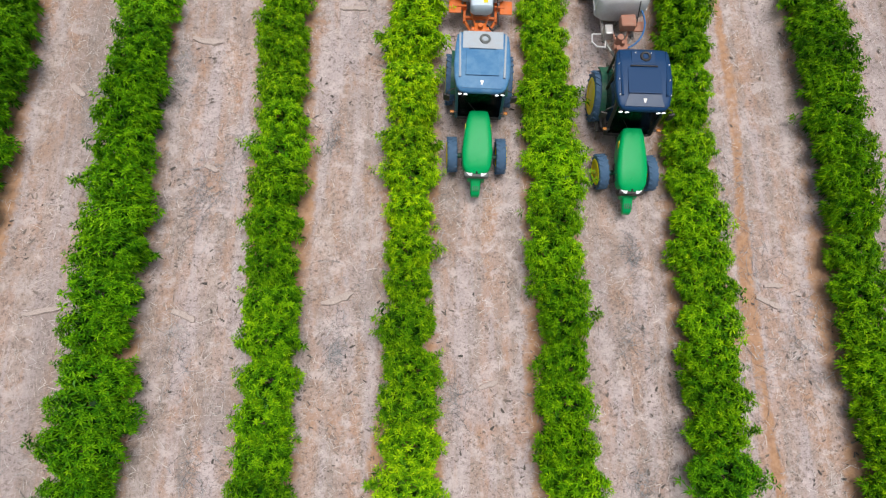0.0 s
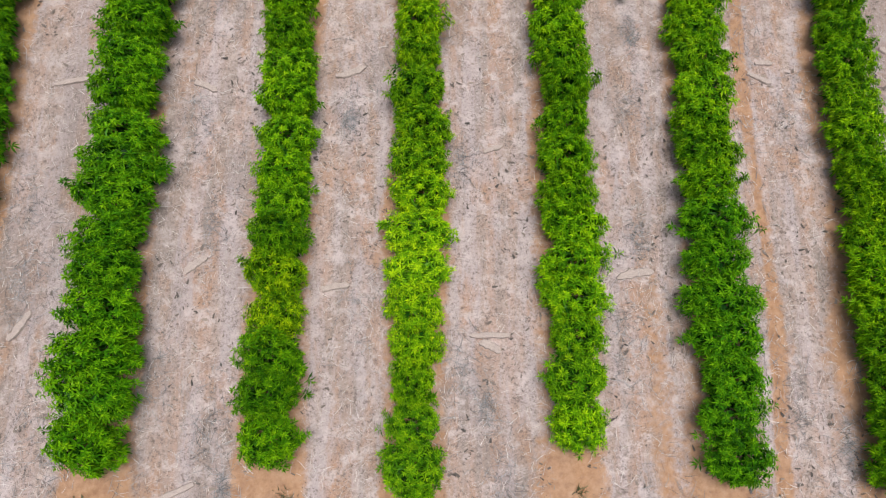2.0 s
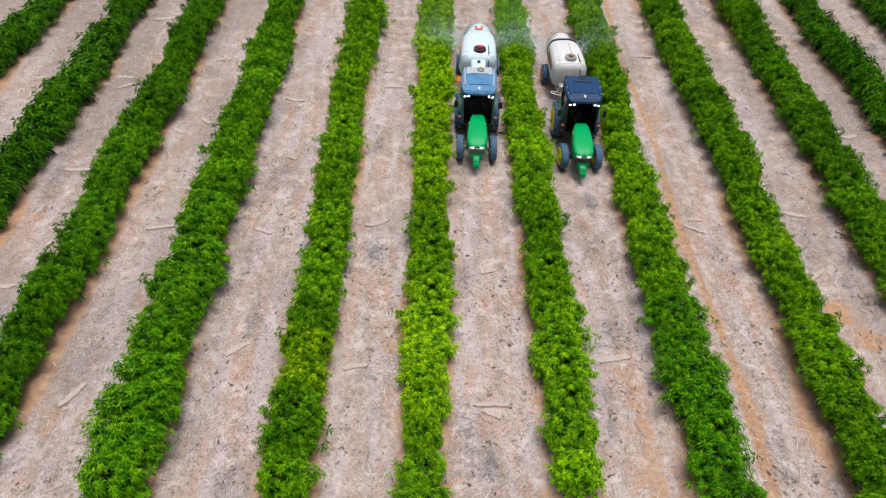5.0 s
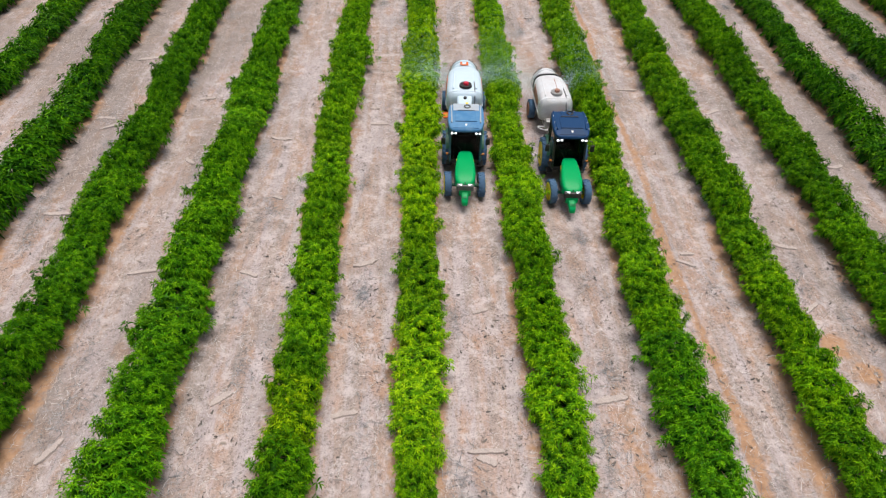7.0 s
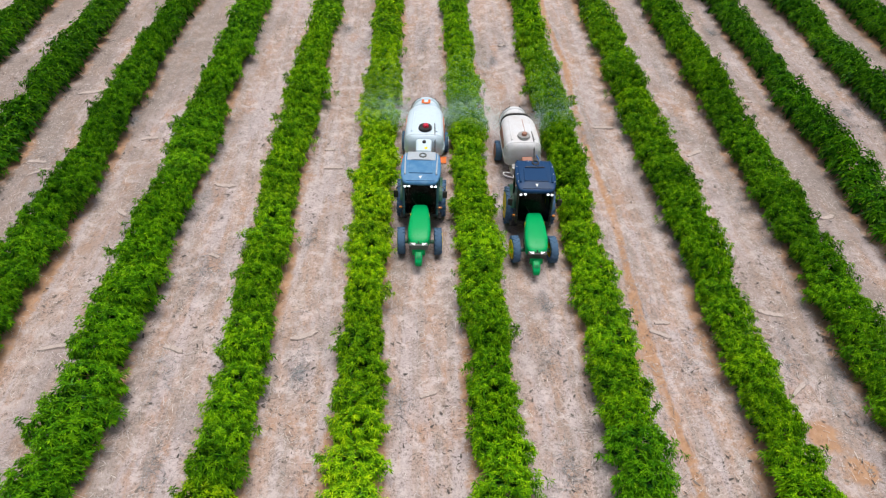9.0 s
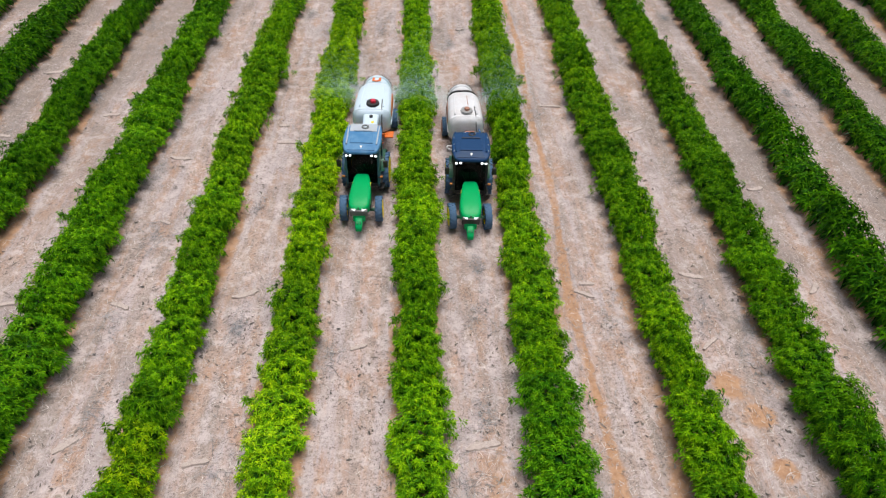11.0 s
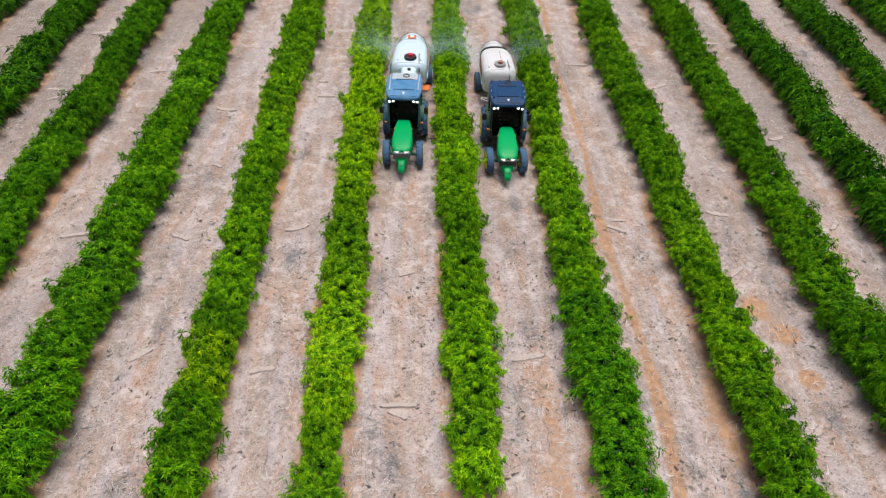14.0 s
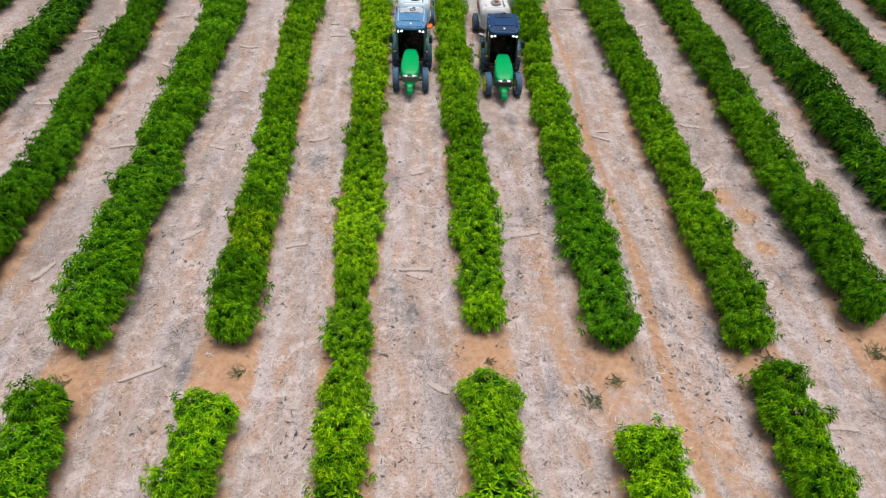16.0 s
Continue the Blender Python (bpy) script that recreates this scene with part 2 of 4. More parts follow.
def rod(bm, a, b, r, r2=None, seg=10):
    a, b = Vector(a), Vector(b)
    m = Matrix.Translation((a + b) / 2) @ (b - a).to_track_quat("Z", "Y").to_matrix().to_4x4()
    bmesh.ops.create_cone(bm, cap_ends=True, segments=seg, radius1=r, radius2=r if r2 is None else r2, depth=(b - a).length, matrix=m)
    return bm


def pipe(bm, pts, r, seg=8):
    for a, b in zip(pts, pts[1:]):
        rod(bm, a, b, r, seg=seg)
        bmesh.ops.create_icosphere(bm, subdivisions=1, radius=r, matrix=Matrix.Translation(b))
    return bm


def ring(y, w, h, cx, cz, power, n):
    out = []
    for i in range(n):
        a = 2 * math.pi * (i + 0.5) / n
        c, s = math.cos(a), math.sin(a)
        out.append((cx + w / 2 * math.copysign(abs(c) ** (2 / power), c), y, cz + h / 2 * math.copysign(abs(s) ** (2 / power), s)))
    return out


def loft(bm, rings):
    """Skins a row of rings and closes both ends."""
    vs = [[bm.verts.new(p) for p in r] for r in rings]
    n = len(vs[0])
    for a, b in zip(vs, vs[1:]):
        for i in range(n):
            bm.faces.new((a[i], a[(i + 1) % n], b[(i + 1) % n], b[i]))
    bm.faces.new(vs[0])
    bm.faces.new(list(reversed(vs[-1])))
    return bm


def lathe_x(bm, profile, seg=36):
    """Turns (x, radius) pairs about the x axis."""
    vs = [[bm.verts.new((x, r * math.cos(2 * math.pi * i / seg), r * math.sin(2 * math.pi * i / seg))) for x, r in profile] for i in range(seg)]
    for i in range(seg):
        a, b = vs[i], vs[(i + 1) % seg]
        for j in range(len(profile) - 1):
            bm.faces.new((a[j], a[j + 1], b[j + 1], b[j]))
    return bm


def N():
    return bmesh.new()


# ---------------------------------------------------------------- ground
ROW_X = (-34.6, -30.5, -26.4, -22.2, -17.7, -13.4, -9.2, -4.75, -1.0, 3.1, 7.25, 11.5, 15.7, 19.7, 24.2, 28.3, 32.4, 36.5)
LANE_X = [(a + b) / 2 for a, b in zip(ROW_X, ROW_X[1:])]
HEAD_Y = -15.0          # the crosswise break between two blocks of rows


def lattice(seed, nx, ny):
    return np.random.default_rng(seed).random((nx, ny))


def soft_noise(x, y, size, seed):
    """Smooth value noise, 0 to 1, on arrays."""
    g = lattice(seed, 128, 128)
    u, v = np.asarray(x) / size + 640.0, np.asarray(y) / size + 640.0
    i, j = np.floor(u).astype(int), np.floor(v).astype(int)
    fu, fv = u - i, v - j
    fu, fv = fu * fu * (3 - 2 * fu), fv * fv * (3 - 2 * fv)
    a, b, c, d = g[i % 128, j % 128], g[(i + 1) % 128, j % 128], g[i % 128, (j + 1) % 128], g[(i + 1) % 128, (j + 1) % 128]
    return (a * (1 - fu) + b * fu) * (1 - fv) + (c * (1 - fu) + d * fu) * fv


def row_shift(i, y):
    """How far row i wanders sideways at y."""
    return 0.14 * (soft_noise(np.asarray(y, float), np.full(np.shape(y), i * 7.3), 5.5, 11) - 0.5) * 2


def ground_height(x, y):
    x, y = np.asarray(x, float), np.asarray(y, float)
    near = np.clip((70 - np.maximum(abs(x), abs(y))) / 20, 0, 1)
    z = 0.05 * (soft_noise(x, y, 1.6, 3) - 0.5) + 0.04 * (soft_noise(x, y, 0.55, 4) - 0.5)
    gap = np.min([abs(x - r) for r in ROW_X], axis=0)
    z += 0.09 * np.exp(-(gap / 0.75) ** 2)
    for lx in LANE_X:
        for side in (-0.72, 0.72):
            z -= 0.035 * np.exp(-((x - lx - side + 0.1 * (soft_noise(x * 0, y, 6, 5) - 0.5)) / 0.2) ** 2)
    return z * near


def build_ground():
    def steps(lo, hi, cell):
        mid = np.arange(lo, hi + cell / 2, cell)
        out = np.array([3, 8, 18, 40, 90, 200, 450, 1000, 2200.0])
        return np.concatenate([lo - out[::-1], mid, hi + out])

    xs, ys = steps(-38, 40, 0.2), steps(-27, 34, 0.2)
    gx, gy = np.meshgrid(xs, ys, indexing="ij")
    gz = ground_height(gx, gy)
    nx, ny = gx.shape
    idx = np.arange(nx * ny).reshape(nx, ny)
    faces = np.stack([idx[:-1, :-1], idx[1:, :-1], idx[1:, 1:], idx[:-1, 1:]], -1).reshape(-1, 4)
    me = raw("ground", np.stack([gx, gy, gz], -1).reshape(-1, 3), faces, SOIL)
    me.shade_smooth()
    # bare earth: along the feet of the rows, in one deep rut, round two dug holes and at the break between the blocks
    gap = np.min([abs(gx - r) for r in ROW_X], axis=0)
    soil = 0.72 * np.exp(-(gap / 0.98) ** 6) * (0.30 + 0.75 * soft_noise(gx, gy, 2.6, 21))
    soil += 0.70 * np.exp(-((gx - 8.78 - 0.12 * np.sin(gy * 0.5)) / 0.19) ** 2)
    soil += 0.30 * np.exp(-((gy - HEAD_Y - 0.25) / 1.1) ** 2) * np.exp(-(gap / 1.3) ** 2)
    soil += 0.52 * np.exp(-((gx - 5.7) / 0.8) ** 2) * np.clip((-7 - gy) / 3, 0, 1) * soft_noise(gx, gy * 0.5, 1.1, 61)
    soil += 0.52 * np.exp(-((gx - 9.5) / 0.9) ** 2) * np.clip((-7 - gy) / 3, 0, 1) * soft_noise(gx, gy * 0.5, 1.1, 62)
    for px, py in ((13.9, -8.2), (13.9, -10.0), (13.1, -7.0)):
        soil += 0.9 * np.exp(-((gx - px) ** 2 + (gy - py) ** 2) / 0.16)
    soil += 0.42 * np.clip(soft_noise(gx, gy * 0.4, 1.5, 22) - 0.62, 0, 1) * 2
    # older grey-brown litter in patches; outer lanes darkened in colour for lens edge fall-off
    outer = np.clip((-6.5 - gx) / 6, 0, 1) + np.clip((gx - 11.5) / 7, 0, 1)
    litter_dim = outer * np.clip(2.2 * soft_noise(gx, gy * 0.45, 2.1, 71) - 0.5, 0.1, 0.85) * 0.8
    litter_dim += 0.5 * np.clip(3.0 * soft_noise(gx, gy * 0.6, 0.9, 72) - 1.5, 0, 1) * np.clip(2 * soft_noise(gx, gy * 0.4, 3.3, 73) - 0.3, 0, 1)
    litter_dim = np.clip(litter_dim, 0, 0.8)
    me.attributes.new("litter_edge_dim", "FLOAT", "POINT").data.foreach_set("value", litter_dim.reshape(-1).astype(np.float32))
    at = me.attributes.new("soil", "FLOAT", "POINT")
    at.data.foreach_set("value", soil.reshape(-1).astype(np.float32))
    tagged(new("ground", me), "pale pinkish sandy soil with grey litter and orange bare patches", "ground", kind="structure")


build_ground()

# ---------------------------------------------------------------- shrubs


def unit(v):
    return v / np.maximum(np.linalg.norm(v, axis=-1, keepdims=True), 1e-6)


def blades(rng, base, way, axis, length, slim=0.14):
    """Folded leaf blades: two triangles each, drooping at the tip."""
    n = len(base)
    L = (length * rng.uniform(0.8, 1.15, n))[:, None]
    side = unit(np.cross(way, axis + 0.2 * rng.normal(size=(n, 3))))
    lift = np.cross(side, way)
    mid = base + way * L * 0.45 + lift * L * 0.05
    tip = base + way * L + np.array([0, 0, -1.0]) * L * rng.uniform(0.2, 0.7, n)[:, None]
    verts = np.stack([base, mid + side * L * slim, tip, mid - side * L * slim], 1).reshape(-1, 3)
    q = np.arange(n)[:, None] * 4
    return verts, np.concatenate([q + [0, 1, 2], q + [0, 2, 3]], 1).reshape(-1, 3)


def crown(seed, shoots, per, length):
    """A mounded crown of drooping leaf rosettes over a dense filling coloured dark as gap shade: points, faces and each
    leaf's tone.
    """
    rng = np.random.default_rng(seed)
    # shoots spread evenly over the mound, so that the rosettes stand apart
    k = np.arange(shoots) + 0.5
    az, dz = k * 2.39996 + rng.normal(0, 0.22, shoots), np.clip(1 - 1.42 * k / shoots + rng.normal(0, 0.05, shoots), -0.45, 1)
    flat = np.sqrt(1 - dz * dz) ** 0.85
    d = np.stack([flat * np.cos(az), flat * np.sin(az), np.sign(dz) * np.abs(dz) ** 0.9], -1)
    lobes = unit(rng.normal(size=(6, 3)) * [1, 1, 0.7] + [0, 0, 0.45])
    bulge = 0.84 + 0.30 * np.max(np.clip(unit(d) @ lobes.T, 0, 1) ** 7, axis=1)
    reach = np.where(rng.random(shoots) < 0.13, rng.uniform(1.06, 1.32, shoots), rng.uniform(0.84, 1.03, shoots))
    tuck = 1 + 0.35 * np.minimum(dz, 0)
    p = np.array([0, 0, 0.56]) + d * [0.71, 0.62, 0.56] * (bulge * reach)[:, None]
    p[:, :2] *= tuck[:, None]
    p[:, 2] = np.maximum(p[:, 2], 0.14)
    axis = unit(d * [0.8, 0.8, 0.6] + [0, 0, 0.62] + 0.2 * rng.normal(size=(shoots, 3)))
    u = unit(np.cross(axis, [0.31, 0.17, 0.93]))
    v = np.cross(axis, u)
    j = np.arange(per)
    turn = j[None] * 2.4 + rng.uniform(0, 6.3, (shoots, 1))
    el = np.radians(96 - 62 * (j / per) ** 1.2 + rng.uniform(-12, 12, (shoots, per)))[..., None]
    way = axis[:, None] * np.cos(el) + (u[:, None] * np.cos(turn)[..., None] + v[:, None] * np.sin(turn)[..., None]) * np.sin(el)
    base = p[:, None] + axis[:, None] * (j / per * 0.13)[None, :, None]
    ax = np.repeat(axis[:, None], per, 1)
    size = length * (rng.uniform(0.8, 1.2, (shoots, 1)) * (1.1 - 0.45 * j / per))
    v1, f1 = blades(rng, base.reshape(-1, 3), way.reshape(-1, 3), ax.reshape(-1, 3), size.reshape(-1))
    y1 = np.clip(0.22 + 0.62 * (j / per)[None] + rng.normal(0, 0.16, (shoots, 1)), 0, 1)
    # inner filling: darkest leaf colour throughout, painting the shade between the rosettes
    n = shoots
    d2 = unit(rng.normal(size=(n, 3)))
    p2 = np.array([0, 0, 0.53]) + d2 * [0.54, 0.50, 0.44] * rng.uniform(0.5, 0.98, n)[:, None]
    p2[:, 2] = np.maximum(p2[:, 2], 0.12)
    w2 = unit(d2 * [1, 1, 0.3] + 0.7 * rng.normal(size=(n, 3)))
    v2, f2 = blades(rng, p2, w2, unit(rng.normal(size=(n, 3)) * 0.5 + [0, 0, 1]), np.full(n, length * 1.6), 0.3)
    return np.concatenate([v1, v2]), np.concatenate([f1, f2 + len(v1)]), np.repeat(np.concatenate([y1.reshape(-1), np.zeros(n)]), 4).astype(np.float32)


def stem_mesh(seed):
    rnd = random.Random(seed)
    bm = N()
    rod(bm, (0, 0, -0.06), (0.02, 0.01, 0.42), 0.035, 0.026, 7)
    for i in range(6):
        a = i * 1.05 + rnd.uniform(-0.3, 0.3)
        z = rnd.uniform(0.18, 0.4)
        r = rnd.uniform(0.3, 0.45)
        rod(bm, (0.01, 0.01, z), (r * math.cos(a), r * math.sin(a), z + rnd.uniform(0.2, 0.5)), 0.016, 0.007, 5)
    me = bpy.data.meshes.new("stem")
    bm.to_mesh(me)
    bm.free()
    me.materials.append(BARK)
    return me


# width, height and tint of the rows, in the order of ROW_X; outer tints carry the lens's edge dimming
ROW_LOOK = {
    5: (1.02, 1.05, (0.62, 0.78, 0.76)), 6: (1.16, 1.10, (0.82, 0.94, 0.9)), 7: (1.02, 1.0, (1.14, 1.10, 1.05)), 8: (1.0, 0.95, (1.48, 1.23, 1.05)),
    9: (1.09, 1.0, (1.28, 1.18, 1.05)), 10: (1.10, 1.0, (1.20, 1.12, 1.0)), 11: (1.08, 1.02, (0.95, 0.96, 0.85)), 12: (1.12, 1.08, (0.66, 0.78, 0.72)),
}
# breaks in the rows: centre and half length
BREAKS = {5: [(6.6, 0.1), (HEAD_Y, 0.7)], 6: [(HEAD_Y - 0.1, 0.6)], 7: [(HEAD_Y - 0.05, 0.55)], 8: [], 9: [(HEAD_Y, 0.6)], 10: [(HEAD_Y - 0.45, 0.35), (HEAD_Y - 2.1, 0.1)],
          11: [(HEAD_Y - 0.1, 0.6)], 12: [(HEAD_Y + 0.3, 0.6)]}


def plants():
    """Every shrub as (row, x, y, width, height, turn, tint), from one end of each row to the other."""
    rnd = random.Random(5)
    for i, rx in enumerate(ROW_X):
        # unlisted rows lie outermost: darkest tint, lens edge dimming put into the leaf colour
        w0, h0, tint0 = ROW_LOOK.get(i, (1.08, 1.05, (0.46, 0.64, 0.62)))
        y = -30.5
        while y < 29:
            y += rnd.uniform(0.88, 1.16)
            holes = BREAKS.get(i, [(HEAD_Y, 0.6)])
            if any(abs(y - c) < h + 0.25 for c, h in holes):
                continue
            fat = 0.74 + 0.50 * float(soft_noise(y, i * 9.1, 2.3, 31)) + rnd.uniform(-0.13, 0.13)
            tall = 0.80 + 0.36 * float(soft_noise(y, i * 5.7, 3.0, 32)) + rnd.uniform(-0.11, 0.11)
            lush = float(soft_noise(y, i * 3.3, 4.5, 33)) - 0.5
            spot = rnd.choice((-0.18, -0.08, 0.0, 0.0, 0.06, 0.14)) + rnd.uniform(-0.05, 0.05)
            if i in (9, 10) and -3.5 < y < 5:
                fat *= 0.88
            if i == 8 and abs(y - HEAD_Y) < 0.5:
                fat, tall = 0.6, 0.7
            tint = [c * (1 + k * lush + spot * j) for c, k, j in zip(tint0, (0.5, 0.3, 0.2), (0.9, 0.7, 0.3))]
            if i == 10 and -14.2 < y < -7.5:
                tint = [0.72, 0.90, 1.1]
            if i == 7 and -10.6 < y < -9.0:
                tint = [1.32, 1.08, 0.85]
            x = rx + float(row_shift(i, y)) + rnd.uniform(-0.06, 0.06)
            yield i, x, y, w0 * fat, h0 * tall, rnd.choice((0, 180)) + rnd.uniform(-25, 25), tint


def build_shrubs():
    near = []
    for s in range(10):
        v, f, leaf_tone = crown(100 + s, 190, 13, 0.172)
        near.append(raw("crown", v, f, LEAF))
        near[-1].attributes.new("tip_gap_tone", "FLOAT", "POINT").data.foreach_set("value", leaf_tone)
    stems = [stem_mesh(s) for s in range(4)]
    far = [crown(200 + s, 84, 6, 0.27) for s in range(8)]
    rnd = random.Random(9)
    count, vs, fs, cs, leaf_tones, base = 0, [], [], [], [], 0
    for i, x, y, w, h, turn, tint in plants():
        z = float(ground_height(x, y))
        if 5 <= i <= 12 and -19.3 < y < 18 and count < 300:
            count += 1
            tone = "yellow-green" if tint[0] > 1.15 else "dark green" if tint[0] < 0.8 else "bright green"
            ob = thing("shrub", f"{tone} leafy shrub growing in a planted row", "shrub", "shrubs in the rows", pose(x, y, z, 0, 0, turn) @ Matrix.Diagonal((w, 0.98, h, 1)))
            top = new("crown", near[rnd.randrange(10)])
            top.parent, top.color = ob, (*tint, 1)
            st = new("stem", stems[rnd.randrange(4)])
            st.parent = ob
        else:
            v, f, leaf_tone = far[rnd.randrange(8)]
            a = radians(turn)
            vs.append(np.stack([x + w * (v[:, 0] * math.cos(a) - v[:, 1] * math.sin(a)), y + 0.98 * (v[:, 0] * math.sin(a) + v[:, 1] * math.cos(a)), z + h * v[:, 2]], -1))
            fs.append(f + base)
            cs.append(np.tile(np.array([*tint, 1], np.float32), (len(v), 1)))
            leaf_tones.append(leaf_tone)
            base += len(v)
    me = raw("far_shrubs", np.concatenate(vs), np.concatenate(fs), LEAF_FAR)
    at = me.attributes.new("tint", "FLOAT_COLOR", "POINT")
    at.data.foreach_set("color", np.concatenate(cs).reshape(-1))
    me.attributes.new("tip_gap_tone", "FLOAT", "POINT").data.foreach_set("value", np.concatenate(leaf_tones))
    tagged(new("shrub_rows", me), "green leafy shrubs in long planted rows, outer ones tinted darker", "shrubs", kind="stuff")


build_shrubs()

# ---------------------------------------------------------------- tractors


def wheel(name, parent, at, r, width, rim_mat, lugs, dish, proud=1.0):
    """Hub with a lugged tyre and a dished rim. dish: +1 or -1, the side that faces outwards."""
    bm = rod(N(), (-0.08, 0, 0), (0.08, 0, 0), r * 0.2, seg=14)
    for i in range(6):
        a = i * math.pi / 3
        rod(bm, (dish * 0.07, 0.13 * r / 0.46 * math.cos(a), 0.13 * r / 0.46 * math.sin(a)), (dish * 0.1, 0.13 * r / 0.46 * math.cos(a), 0.13 * r / 0.46 * math.sin(a)), 0.014, seg=6)
    hub = part(name, bm, rim_mat, parent)
    hub.location = at
    w = width / 2
    bm = lathe_x(N(), [(-w * 0.8, r * 0.56), (-w * 0.95, r * 0.64), (-w, r * 0.78), (-w * 0.9, r * 0.9), (-w * 0.5, r * 0.955), (0, r * 0.965), (w * 0.5, r * 0.955), (w * 0.9, r * 0.9), (w, r * 0.78), (w * 0.95, r * 0.64), (w * 0.8, r * 0.56)], 40)
    for i in range(lugs):
        for s in (-1, 1):
            a = 2 * math.pi * (i + (0.5 if s > 0 else 0)) / lugs
            m = Matrix.Rotation(a, 4, "X") @ pose(s * w * 0.48, 0, r * 0.955, 0, 0, s * 38) @ Matrix.Diagonal((w * 1.15, r * 0.085, r * 0.05, 1))
            bmesh.ops.create_cube(bm, size=1, matrix=m)
    part("tyre", bm, RUBBER, hub, "blue-grey rubber tyre with worn lugs", True)
    bm = lathe_x(N(), [(-w * 0.82, r * 0.60), (-w * 0.7, r * 0.55), (dish * w * 0.90, r * 0.52), (dish * w * 0.93, r * 0.32), (dish * w * 0.96, r * 0.17), (dish * w * 1.0, 0.001)] if dish > 0 else
                 [(w * 0.82, r * 0.60), (w * 0.7, r * 0.55), (dish * w * 0.90, r * 0.52), (dish * w * 0.93, r * 0.32), (dish * w * 0.96, r * 0.17), (dish * w * 1.0, 0.001)], 28)
    lathe_x(bm, [(dish * w * 0.90, r * 0.52), (dish * w * 1.12 * proud, r * 0.60), (dish * w * 1.16 * proud, r * 0.68), (dish * w * 1.02 * proud, r * 0.74)], 28)
    part("rim", bm, rim_mat, hub, "", True)
    return hub


def arch(cx, cy, cz, r, width, a0, a1, thick=0.035, n=14):
    bm = N()
    rows = []
    for i in range(n + 1):
        a = radians(a0 + (a1 - a0) * i / n)
        c, s = math.cos(a), math.sin(a)
        rows.append([bm.verts.new((cx + sx * width / 2, cy - rr * c, cz + rr * s)) for sx, rr in ((-1, r), (1, r), (1, r + thick), (-1, r + thick))])
    for a, b in zip(rows, rows[1:]):
        for j in range(4):
            bm.faces.new((a[j], a[(j + 1) % 4], b[(j + 1) % 4], b[j]))
    bm.faces.new(rows[0])
    bm.faces.new(rows[-1])
    return bm


def slab(bm, corners, thick):
    """A four-cornered pane with thickness."""
    c = [Vector(p) for p in corners]
    n = (c[1] - c[0]).cross(c[3] - c[0]).normalized() * thick / 2
    a, b = [bm.verts.new(p - n) for p in c], [bm.verts.new(p + n) for p in c]
    bm.faces.new(a)
    bm.faces.new(list(reversed(b)))
    for i in range(4):
        bm.faces.new((a[i], a[(i + 1) % 4], b[(i + 1) % 4], b[i]))
    return bm


